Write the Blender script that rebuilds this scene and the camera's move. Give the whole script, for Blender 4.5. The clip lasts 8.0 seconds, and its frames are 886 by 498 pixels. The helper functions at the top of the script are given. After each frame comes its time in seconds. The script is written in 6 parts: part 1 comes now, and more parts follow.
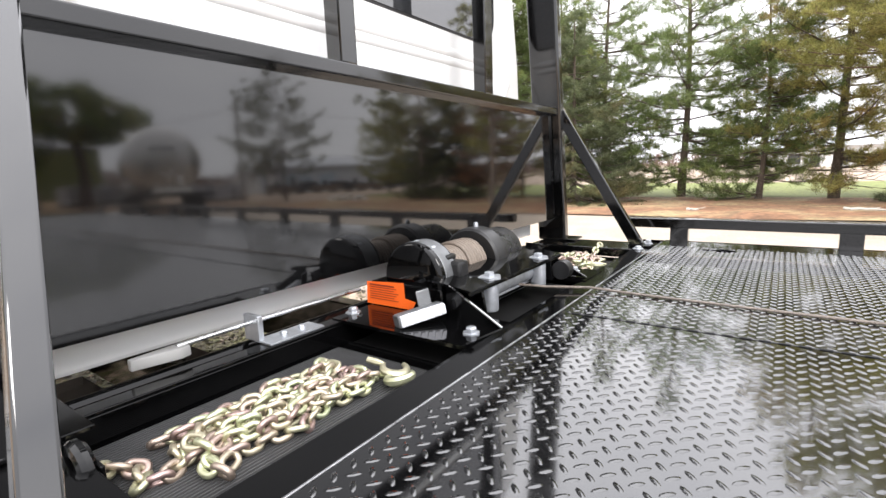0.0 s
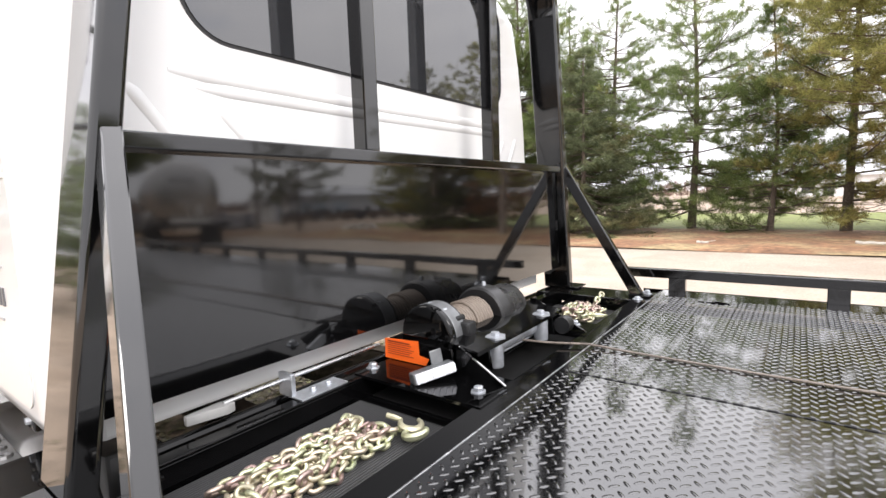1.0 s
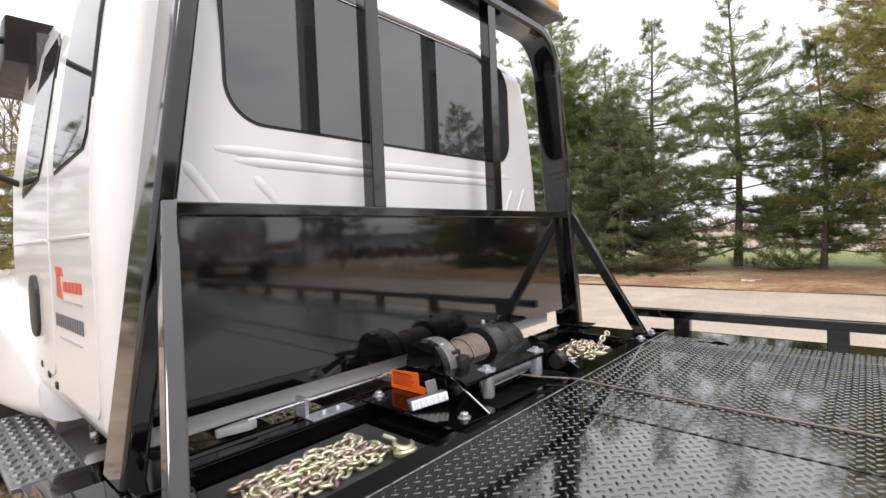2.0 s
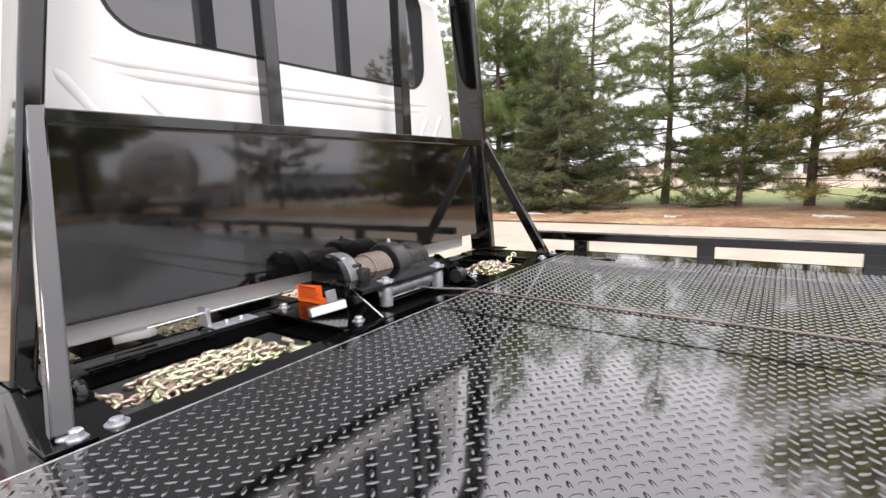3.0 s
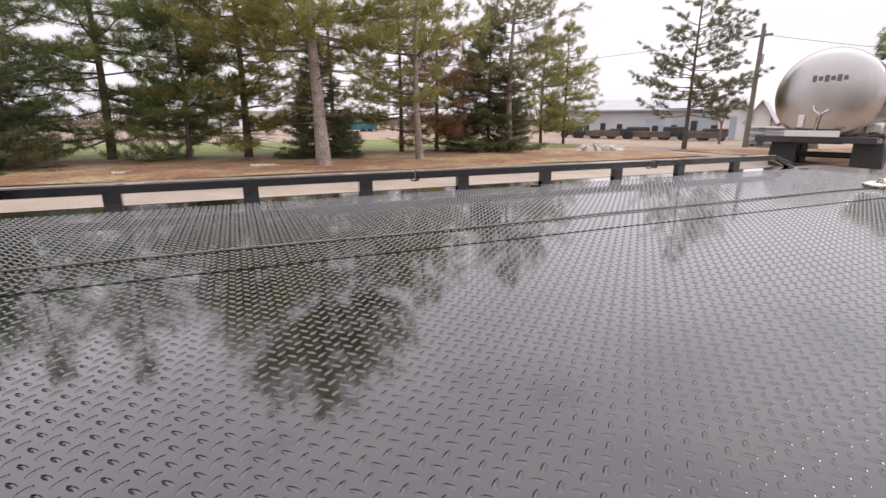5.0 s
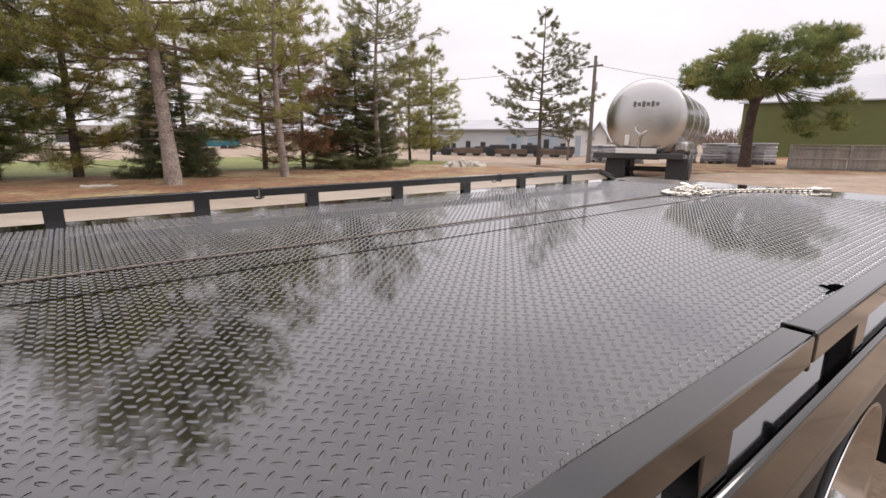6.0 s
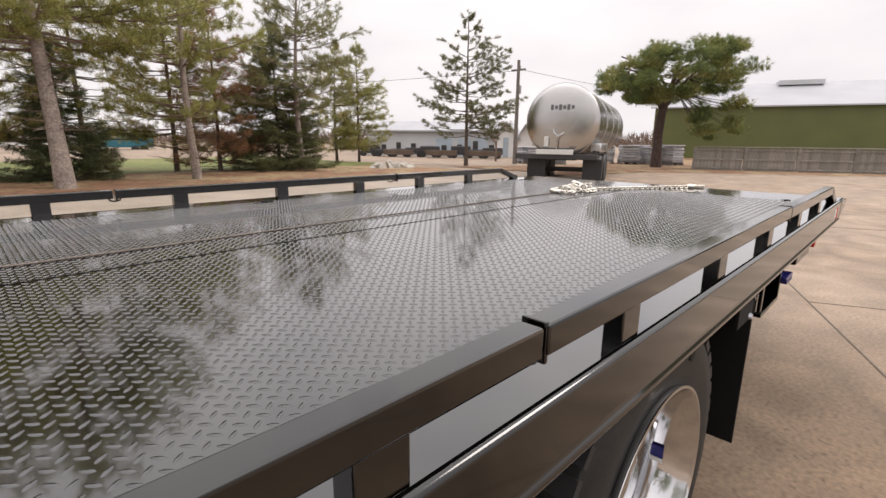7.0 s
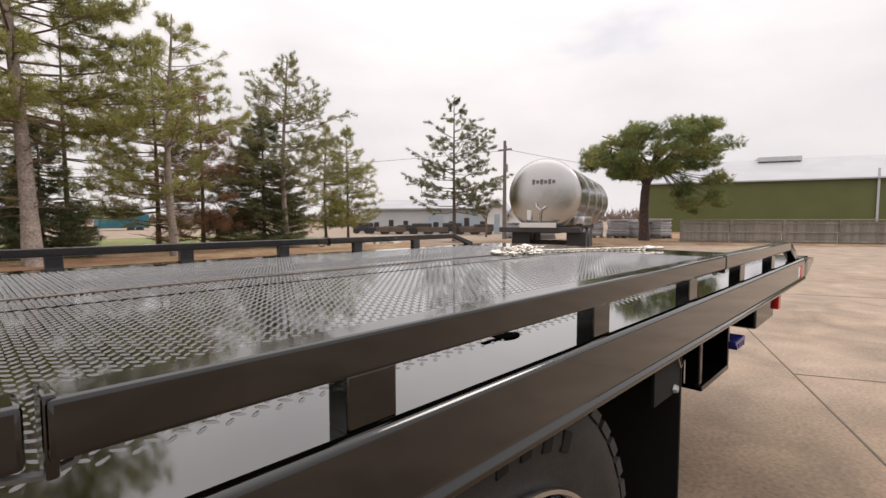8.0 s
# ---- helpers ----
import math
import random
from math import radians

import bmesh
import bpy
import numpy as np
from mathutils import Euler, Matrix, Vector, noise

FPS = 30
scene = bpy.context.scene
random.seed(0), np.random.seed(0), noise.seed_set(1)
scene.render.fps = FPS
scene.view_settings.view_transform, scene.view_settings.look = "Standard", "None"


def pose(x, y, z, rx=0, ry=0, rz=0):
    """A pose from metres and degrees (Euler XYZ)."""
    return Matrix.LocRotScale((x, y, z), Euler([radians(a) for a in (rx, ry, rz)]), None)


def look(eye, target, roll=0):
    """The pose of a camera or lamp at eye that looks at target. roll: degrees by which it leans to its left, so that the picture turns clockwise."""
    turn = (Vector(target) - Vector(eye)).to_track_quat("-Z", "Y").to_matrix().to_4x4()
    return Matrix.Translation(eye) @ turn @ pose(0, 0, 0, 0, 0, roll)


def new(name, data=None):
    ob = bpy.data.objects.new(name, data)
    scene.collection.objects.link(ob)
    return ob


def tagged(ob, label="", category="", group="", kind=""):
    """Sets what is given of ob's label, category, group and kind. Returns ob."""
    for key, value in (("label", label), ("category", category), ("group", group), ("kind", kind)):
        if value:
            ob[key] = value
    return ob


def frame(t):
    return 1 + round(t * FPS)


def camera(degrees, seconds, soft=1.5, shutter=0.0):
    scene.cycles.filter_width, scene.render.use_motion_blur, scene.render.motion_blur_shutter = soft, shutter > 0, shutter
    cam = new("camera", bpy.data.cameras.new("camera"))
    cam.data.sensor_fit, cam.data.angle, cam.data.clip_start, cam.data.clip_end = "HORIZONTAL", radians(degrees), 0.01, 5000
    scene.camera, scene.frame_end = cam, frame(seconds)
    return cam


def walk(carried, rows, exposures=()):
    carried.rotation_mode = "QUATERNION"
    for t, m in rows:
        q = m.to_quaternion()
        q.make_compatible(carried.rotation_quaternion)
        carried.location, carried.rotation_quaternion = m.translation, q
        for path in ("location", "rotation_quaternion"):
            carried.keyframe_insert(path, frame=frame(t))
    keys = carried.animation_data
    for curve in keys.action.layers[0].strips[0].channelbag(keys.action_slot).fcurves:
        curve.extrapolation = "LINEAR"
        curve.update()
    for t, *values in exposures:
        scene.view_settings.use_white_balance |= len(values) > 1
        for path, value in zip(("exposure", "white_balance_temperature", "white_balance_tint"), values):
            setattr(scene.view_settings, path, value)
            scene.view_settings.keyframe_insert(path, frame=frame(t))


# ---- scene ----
cam = camera(85.8, 8.0)
PATH = [
    (0, (2.72, 0.157, 1.464), (1.572, 1.762, 1.139), -2.1),
    (0.2, (2.706, 0.168, 1.467), (1.547, 1.764, 1.134), -2.2),
    (0.5, (2.691, 0.17, 1.475), (1.537, 1.765, 1.122), -2.1),
    (0.6, (2.696, 0.162, 1.49), (1.543, 1.758, 1.136), -1.9),
    (0.7, (2.719, 0.133, 1.516), (1.561, 1.731, 1.188), -1.9),
    (0.8, (2.745, 0.106, 1.542), (1.578, 1.704, 1.249), -2.0),
    (0.9, (2.773, 0.079, 1.568), (1.595, 1.675, 1.312), -2.0),
    (1, (2.805, 0.046, 1.591), (1.613, 1.639, 1.38), -2.0),
    (1.2, (2.869, 0.009, 1.644), (1.641, 1.58, 1.496), -1.9),
    (2.3, (3.102, -0.024, 1.613), (1.765, 1.463, 1.572), -2.5),
    (2.5, (3.146, -0.01, 1.603), (1.808, 1.475, 1.559), -2.5),
    (2.7, (3.183, -0.014, 1.572), (1.857, 1.467, 1.372), -2.3),
    (2.9, (3.212, -0.006, 1.552), (1.960, 1.535, 1.290), -2.2),
    (3, (3.235, 0.003, 1.54), (2.084, 1.611, 1.239), -2.2),
    (3.2, (3.266, 0.001, 1.527), (2.370, 1.738, 1.118), -1.9),
    (3.3, (3.282, 0.001, 1.517), (2.499, 1.792, 1.095), -1.8),
    (3.5, (3.308, -0.001, 1.505), (2.755, 1.867, 1.053), -1.6),
    (3.7, (3.332, -0.006, 1.502), (2.999, 1.907, 1.022), -1.4),
    (4, (3.361, -0.015, 1.497), (3.338, 1.922, 1.002), -1.1),
    (4.2, (3.393, -0.032, 1.498), (3.555, 1.890, 0.981), -0.9),
    (4.5, (3.44, -0.056, 1.5), (3.854, 1.829, 0.974), -0.6),
    (4.7, (3.470, -0.074, 1.501), (4.030, 1.773, 0.976), -0.4),
    (5, (3.512, -0.099, 1.498), (4.265, 1.678, 0.974), -0.1),
    (5.2, (3.532, -0.113, 1.495), (4.401, 1.614, 0.981), -0.0),
    (6.3, (3.675, -0.209, 1.49), (4.957, 1.261, 1.045), 0.4),
    (6.5, (3.704, -0.232, 1.495), (5.034, 1.194, 1.049), 0.4),
    (7, (3.897, -0.345, 1.475), (5.292, 1.017, 1.027), 0.6),
    (7.2, (3.995, -0.392, 1.457), (5.400, 0.982, 1.082), 0.5),
    (7.5, (4.137, -0.454, 1.421), (5.561, 0.93, 1.181), 0.3),
    (8, (4.424, -0.456, 1.35), (5.857, 0.933, 1.221), -0.1),
]
walk(cam, [(t, look(eye, target, roll)) for t, eye, target, roll in PATH],
     [(0, 1.0, 6350, 12), (0.5, 0.98, 6370, 12), (1, 0.8, 6400, 13), (2.5, 0.1, 6450, 14), (3, 0.68, 6450, 15), (3.5, 0.92, 6450, 18), (4, 0.72, 6450, 19), (4.5, 0.32, 6450, 20), (5.2, -0.17, 6500, 20), (6.5, -0.2, 6650, 16), (7, -0.22, 6700, 15), (8, -0.35, 6750, 15)])

# ---- world and light ----
world = bpy.data.worlds.new("overcast_sky")
scene.world = world
world.use_nodes = True
SUN_ELEVATION, SUN_ROTATION = radians(38), radians(118)


def build_sky():
    nt = world.node_tree
    nt.nodes.clear()
    out = nt.nodes.new("ShaderNodeOutputWorld")
    bg = nt.nodes.new("ShaderNodeBackground")
    sky = nt.nodes.new("ShaderNodeTexSky")
    sky.sky_type, sky.sun_disc = "NISHITA", False
    sky.sun_elevation, sky.sun_rotation = SUN_ELEVATION, SUN_ROTATION
    dim = nt.nodes.new("ShaderNodeVectorMath")
    dim.operation = "SCALE"
    dim.inputs["Scale"].default_value = 1.0
    nt.links.new(sky.outputs["Color"], dim.inputs[0])
    # cloud deck: soft noise over the sky direction, with a few thin blue gaps
    co = nt.nodes.new("ShaderNodeTexCoord")
    mp = nt.nodes.new("ShaderNodeMapping")
    mp.inputs["Scale"].default_value = (1.0, 1.0, 2.6)
    mp.inputs["Rotation"].default_value = (0.0, 0.0, 4.1)
    nt.links.new(co.outputs["Generated"], mp.inputs["Vector"])
    n1 = nt.nodes.new("ShaderNodeTexNoise")
    n1.inputs["Scale"].default_value, n1.inputs["Detail"].default_value = 2.6, 7
    nt.links.new(mp.outputs["Vector"], n1.inputs["Vector"])
    gap = nt.nodes.new("ShaderNodeValToRGB")
    gap.color_ramp.elements[0].position, gap.color_ramp.elements[0].color = 0.29, (0.78, 0.78, 0.78, 1)
    gap.color_ramp.elements[1].position, gap.color_ramp.elements[1].color = 0.38, (1, 1, 1, 1)
    nt.links.new(n1.outputs["Fac"], gap.inputs["Fac"])
    n2 = nt.nodes.new("ShaderNodeTexNoise")
    n2.inputs["Scale"].default_value, n2.inputs["Detail"].default_value = 3.4, 6
    nt.links.new(mp.outputs["Vector"], n2.inputs["Vector"])
    cloud = nt.nodes.new("ShaderNodeValToRGB")
    cloud.color_ramp.elements[0].position, cloud.color_ramp.elements[0].color = 0.3, (17.5, 17.5, 18.0, 1)
    cloud.color_ramp.elements[1].position, cloud.color_ramp.elements[1].color = 0.72, (21.0, 20.8, 20.7, 1)
    nt.links.new(n2.outputs["Fac"], cloud.inputs["Fac"])
    # an overcast sky is two to three times as bright overhead as at the horizon
    split = nt.nodes.new("ShaderNodeSeparateXYZ")
    nt.links.new(co.outputs["Generated"], split.inputs["Vector"])
    rise = nt.nodes.new("ShaderNodeFloatCurve")
    curve = rise.mapping.curves[0]
    curve.points[0].location, curve.points[1].location = (0.0, 0.37), (1.0, 1.0)
    curve.points.new(0.38, 0.46)
    rise.mapping.update()
    nt.links.new(split.outputs["Z"], rise.inputs["Value"])
    shade = nt.nodes.new("ShaderNodeVectorMath")
    shade.operation = "SCALE"
    nt.links.new(cloud.outputs["Color"], shade.inputs[0])
    nt.links.new(rise.outputs["Value"], shade.inputs["Scale"])
    mix = nt.nodes.new("ShaderNodeMix")
    mix.data_type = "RGBA"
    nt.links.new(gap.outputs["Color"], mix.inputs["Factor"])
    nt.links.new(dim.outputs["Vector"], mix.inputs["A"])
    nt.links.new(shade.outputs["Vector"], mix.inputs["B"])
    nt.links.new(mix.outputs["Result"], bg.inputs["Color"])
    bg.inputs["Strength"].default_value = 0.15
    nt.links.new(bg.outputs["Background"], out.inputs["Surface"])


build_sky()
sun = new("sun", bpy.data.lights.new("sun", "SUN"))
sun.data.energy, sun.data.angle, sun.data.color = 1.5, radians(20), (1.0, 0.96, 0.9)
sun.matrix_world = look((40 * math.sin(SUN_ROTATION) * math.cos(SUN_ELEVATION), 40 * math.cos(SUN_ROTATION) * math.cos(SUN_ELEVATION), 40 * math.sin(SUN_ELEVATION)), (0, 0, 0))

# ---- materials ----


def material(name, base, rough=0.5, metal=0.0, var=0.0, scale=4.0, fine=0.0, fine_scale=60.0, bump=0.0, bump_scale=80.0,
             rough_var=0.0, coat=0.0, second=None, second_at=0.55, island=0.0, per_object=0.0, ior=1.5, spec=0.5, wobble=0.0, wobble_scale=1.5,
             transmission=0.0, hue_noise=0.0, leafy=0.0, mottle=0.0, mottle_scale=2.5):
    m = bpy.data.materials.new(name)
    m.use_nodes = True
    nt = m.node_tree
    b = nt.nodes["Principled BSDF"]
    b.inputs["Roughness"].default_value = rough
    b.inputs["Metallic"].default_value = metal
    b.inputs["IOR"].default_value = ior
    b.inputs["Specular IOR Level"].default_value = spec
    b.inputs["Coat Weight"].default_value = coat
    b.inputs["Coat Roughness"].default_value = 0.05
    b.inputs["Transmission Weight"].default_value = transmission
    co = nt.nodes.new("ShaderNodeTexCoord").outputs["Object"]

    def tex(size, detail=4, distort=0.0):
        n = nt.nodes.new("ShaderNodeTexNoise")
        n.inputs["Scale"].default_value, n.inputs["Detail"].default_value = size, detail
        n.inputs["Distortion"].default_value = distort
        nt.links.new(co, n.inputs["Vector"])
        return n.outputs["Fac"]

    def mixed(fac, a, c, mode="MIX"):
        n = nt.nodes.new("ShaderNodeMix")
        n.data_type, n.blend_type = "RGBA", mode
        for socket, value in (("Factor", fac), ("A", a), ("B", c)):
            if isinstance(value, (int, float)):
                n.inputs[socket].default_value = value
            elif isinstance(value, tuple):
                n.inputs[socket].default_value = (*value, 1)
            else:
                nt.links.new(value, n.inputs[socket])
        return n.outputs["Result"]

    def ramp(fac, lo, hi):
        n = nt.nodes.new("ShaderNodeMapRange")
        n.inputs["From Min"].default_value, n.inputs["From Max"].default_value = lo, hi
        nt.links.new(fac, n.inputs["Value"])
        return n.outputs["Result"]

    colour = base
    if second:
        colour = mixed(ramp(tex(scale, 6, 0.4), second_at - 0.08, second_at + 0.08), colour, second)
    if var:
        f = ramp(tex(scale, 5), 0.25, 0.75)
        lo = tuple(max(0, c * (1 - var)) for c in (base if not second else (1, 1, 1)))
        hi = tuple(c * (1 + var) for c in (base if not second else (1, 1, 1)))
        colour = mixed(f, lo, hi) if not second else mixed(1.0, colour, mixed(f, lo, hi), "MULTIPLY")
    if mottle:
        f = ramp(tex(mottle_scale, 8, 0.8), 0.3, 0.7)
        colour = mixed(1.0, colour, mixed(f, (1 - mottle,) * 3, (1 + mottle,) * 3), "MULTIPLY")
    if fine:
        f = ramp(tex(fine_scale, 3), 0.3, 0.7)
        colour = mixed(1.0, colour, mixed(f, (1 - fine,) * 3, (1 + fine,) * 3), "MULTIPLY")
    if island or per_object:
        if island:
            r = nt.nodes.new("ShaderNodeNewGeometry").outputs["Random Per Island"]
        else:
            r = nt.nodes.new("ShaderNodeObjectInfo").outputs["Random"]
        k = island or per_object
        colour = mixed(1.0, colour, mixed(r, (1 - k,) * 3, (1 + k,) * 3), "MULTIPLY")
        if hue_noise:
            hs = nt.nodes.new("ShaderNodeHueSaturation")
            mr = nt.nodes.new("ShaderNodeMapRange")
            mr.inputs["To Min"].default_value, mr.inputs["To Max"].default_value = 0.5 - hue_noise, 0.5 + hue_noise
            nt.links.new(r, mr.inputs["Value"])
            nt.links.new(mr.outputs["Result"], hs.inputs["Hue"])
            nt.links.new(colour, hs.inputs["Color"])
            colour = hs.outputs["Color"]
    if isinstance(colour, tuple):
        b.inputs["Base Color"].default_value = (*colour, 1)
    else:
        nt.links.new(colour, b.inputs["Base Color"])
    if leafy:
        thin = nt.nodes.new("ShaderNodeBsdfTranslucent")
        both = nt.nodes.new("ShaderNodeMixShader")
        both.inputs["Fac"].default_value = leafy
        nt.links.new(colour, thin.inputs["Color"])
        nt.links.new(b.outputs["BSDF"], both.inputs[1])
        nt.links.new(thin.outputs["BSDF"], both.inputs[2])
        nt.links.new(both.outputs["Shader"], nt.nodes["Material Output"].inputs["Surface"])
    if rough_var:
        n = nt.nodes.new("ShaderNodeMapRange")
        n.inputs["From Min"].default_value, n.inputs["From Max"].default_value = 0.3, 0.7
        n.inputs["To Min"].default_value, n.inputs["To Max"].default_value = max(0.02, rough - rough_var), rough + rough_var
        nt.links.new(tex(scale * 1.7, 6), n.inputs["Value"])
        nt.links.new(n.outputs["Result"], b.inputs["Roughness"])
    last = None
    for size, strength, dist in ((bump_scale, bump, 0.01), (wobble_scale, wobble, 0.02)):
        if strength:
            bm_ = nt.nodes.new("ShaderNodeBump")
            bm_.inputs["Strength"].default_value, bm_.inputs["Distance"].default_value = strength, dist
            nt.links.new(tex(size, 3), bm_.inputs["Height"])
            if last:
                nt.links.new(last, bm_.inputs["Normal"])
            last = bm_.outputs["Normal"]
    if last:
        nt.links.new(last, b.inputs["Normal"])
    return m


M = {}
M["deck"] = material("deck_paint", (0.002, 0.002, 0.0022), 0.08, var=0.3, scale=2.0, rough_var=0.03, wobble=0.03, wobble_scale=1.6, coat=1.0, ior=1.6)
M["tyre"] = material("tyre_sidewall", (0.018, 0.017, 0.016), 0.62, spec=0.3, var=0.3, scale=7, fine=0.2, bump=0.1, bump_scale=200)
M["black"] = material("gloss_black_paint", (0.0015, 0.0015, 0.0016), 0.06, var=0.3, scale=5, rough_var=0.025, coat=0.0, wobble=0.04, wobble_scale=3.0, spec=0.32)
M["rail"] = material("rail_gloss_black_paint", (0.0016, 0.0013, 0.001), 0.11, var=0.3, scale=5, rough_var=0.03, coat=0.5, wobble=0.022, wobble_scale=2.0, spec=0.48)
M["guard"] = material("cab_guard_gloss_paint", (0.002, 0.002, 0.0021), 0.09, var=0.3, scale=5, rough_var=0.03, coat=0.7, wobble=0.05, wobble_scale=4.0, spec=0.5)
M["panel"] = material("gloss_black_panel", (0.002, 0.002, 0.0022), 0.06, var=0.2, scale=3, rough_var=0.02, wobble=0.08, wobble_scale=2.0, coat=1.0, ior=1.6)
M["rubber"] = material("black_rubber", (0.018, 0.018, 0.019), 0.6, var=0.25, scale=9, fine=0.2, bump=0.1, bump_scale=300)
M["mat"] = material("ribbed_rubber", (0.042, 0.042, 0.043), 0.45, var=0.3, scale=6, rough_var=0.1)
M["white"] = material("white_cab_paint", (0.66, 0.66, 0.655), 0.28, var=0.03, scale=2.5, coat=0.6, bump=0.01, bump_scale=200)
M["glass"] = material("tinted_glass", (0.022, 0.023, 0.025), 0.03, spec=0.9, ior=1.7)
M["seal"] = material("window_seal", (0.012, 0.012, 0.012), 0.5, var=0.2)
M["wornedge"] = material("worn_steel_edge", (0.42, 0.42, 0.43), 0.35, 0.9, var=0.5, scale=30, rough_var=0.15)
M["zinc"] = material("zinc_plate", (0.45, 0.47, 0.50), 0.40, 0.75, var=0.15, scale=20, rough_var=0.1, fine=0.1)
M["chrome"] = material("polished_alloy", (0.62, 0.62, 0.63), 0.09, 1.0, var=0.05, scale=8, rough_var=0.05)
M["steel"] = material("brushed_steel", (0.55, 0.55, 0.55), 0.3, 1.0, var=0.12, scale=12, rough_var=0.1)
M["tank"] = material("polished_tank_steel", (0.50, 0.49, 0.48), 0.22, 1.0, var=0.06, scale=1.2, rough_var=0.05, wobble=0.03, wobble_scale=0.8)
M["chain"] = material("yellow_zinc_chain", (0.45, 0.405, 0.30), 0.44, 0.85, var=0.2, scale=30, per_object=0.2, hue_noise=0.09, rough_var=0.1)
M["bare_chain"] = material("galvanised_chain", (0.66, 0.62, 0.55), 0.35, 1.0, var=0.2, scale=30, per_object=0.25, rough_var=0.1)
M["cable"] = material("wire_rope", (0.15, 0.125, 0.105), 0.5, 0.3, var=0.3, scale=25, fine=0.35, fine_scale=220, bump=0.4, bump_scale=260)
M["drumrope"] = material("wound_rope", (0.155, 0.125, 0.10), 0.6, 0.1, var=0.12, scale=25, fine=0.12, fine_scale=180, bump=0.1, bump_scale=260)
M["orange"] = material("orange_tag", (0.85, 0.13, 0.01), 0.5, var=0.06, scale=20)
M["tagprint"] = material("tag_print", (0.25, 0.03, 0.005), 0.6)
M["cast"] = material("black_cast_housing", (0.010, 0.010, 0.0105), 0.36, var=0.3, scale=14, bump=0.06, bump_scale=160, rough_var=0.08)
M["dullalloy"] = material("dull_alloy", (0.15, 0.155, 0.16), 0.48, 0.5, var=0.2, scale=25, rough_var=0.1)
# near-black, no gloss: the shade inside gaps and slots put into colour
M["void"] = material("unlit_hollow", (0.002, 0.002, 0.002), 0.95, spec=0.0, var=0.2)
M["scuffed"] = material("scuffed_black_casing", (0.07, 0.07, 0.072), 0.3, 0.7, var=0.4, scale=18, rough_var=0.12)
M["led"] = material("clear_led_lens", (0.62, 0.63, 0.67), 0.12, 0.0, var=0.05, scale=40, fine=0.12, fine_scale=160)
M["grey"] = material("cast_grey", (0.42, 0.43, 0.44), 0.4, 0.6, var=0.15, scale=15)
M["grip"] = material("grey_plastic_grip", (0.27, 0.27, 0.265), 0.5, var=0.1, scale=20)
M["lightgrey"] = material("pale_grey_plastic", (0.62, 0.62, 0.6), 0.4, var=0.08, scale=15)
M["red"] = material("red_lens", (0.5, 0.012, 0.01), 0.15, var=0.1)
M["logo"] = material("red_sign_vinyl", (0.50, 0.085, 0.055), 0.4)
M["ink"] = material("dark_sign_vinyl", (0.12, 0.12, 0.125), 0.45)
M["softink"] = material("grey_sign_vinyl", (0.35, 0.35, 0.35), 0.45)
M["concrete"] = material("lot_concrete", (0.297, 0.224, 0.162), 0.8, var=0.26, scale=0.45, fine=0.2, fine_scale=38, bump=0.3, bump_scale=60, second=(0.232, 0.17, 0.118), second_at=0.55, mottle=0.26, mottle_scale=1.6)


def lot_patch():
    """Darkens and speckles the lot in a ragged patch centred beside the rear wheel."""
    nt = M["concrete"].node_tree
    b = nt.nodes["Principled BSDF"]
    old = b.inputs["Base Color"].links[0].from_socket
    co = nt.nodes.new("ShaderNodeTexCoord").outputs["Object"]

    def noise(scale, detail):
        n = nt.nodes.new("ShaderNodeTexNoise")
        n.inputs["Scale"].default_value, n.inputs["Detail"].default_value = scale, detail
        nt.links.new(co, n.inputs["Vector"])
        return n.outputs["Fac"]

    def sum_of(a, op, c):
        n = nt.nodes.new("ShaderNodeMath")
        n.operation = op
        for i, v in enumerate((a, c)):
            if isinstance(v, (int, float)):
                n.inputs[i].default_value = v
            else:
                nt.links.new(v, n.inputs[i])
        return n.outputs["Value"]

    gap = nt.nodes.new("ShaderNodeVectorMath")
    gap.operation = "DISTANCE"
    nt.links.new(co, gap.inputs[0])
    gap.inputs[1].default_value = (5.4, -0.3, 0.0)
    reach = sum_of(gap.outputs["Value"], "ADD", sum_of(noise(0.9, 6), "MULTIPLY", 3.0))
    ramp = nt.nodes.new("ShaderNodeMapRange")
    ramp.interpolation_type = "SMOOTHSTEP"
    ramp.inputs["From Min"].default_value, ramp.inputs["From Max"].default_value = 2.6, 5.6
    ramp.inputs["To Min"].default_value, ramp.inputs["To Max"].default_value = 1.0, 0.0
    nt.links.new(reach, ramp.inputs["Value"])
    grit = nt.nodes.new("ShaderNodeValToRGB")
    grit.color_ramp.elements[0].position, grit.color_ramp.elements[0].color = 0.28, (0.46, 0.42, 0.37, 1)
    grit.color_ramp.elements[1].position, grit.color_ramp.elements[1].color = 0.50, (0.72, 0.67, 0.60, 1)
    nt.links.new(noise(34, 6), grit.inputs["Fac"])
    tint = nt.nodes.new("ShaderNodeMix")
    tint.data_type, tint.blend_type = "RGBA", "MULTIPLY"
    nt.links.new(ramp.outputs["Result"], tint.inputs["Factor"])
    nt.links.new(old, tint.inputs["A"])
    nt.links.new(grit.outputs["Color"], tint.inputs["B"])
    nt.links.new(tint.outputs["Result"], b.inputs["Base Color"])


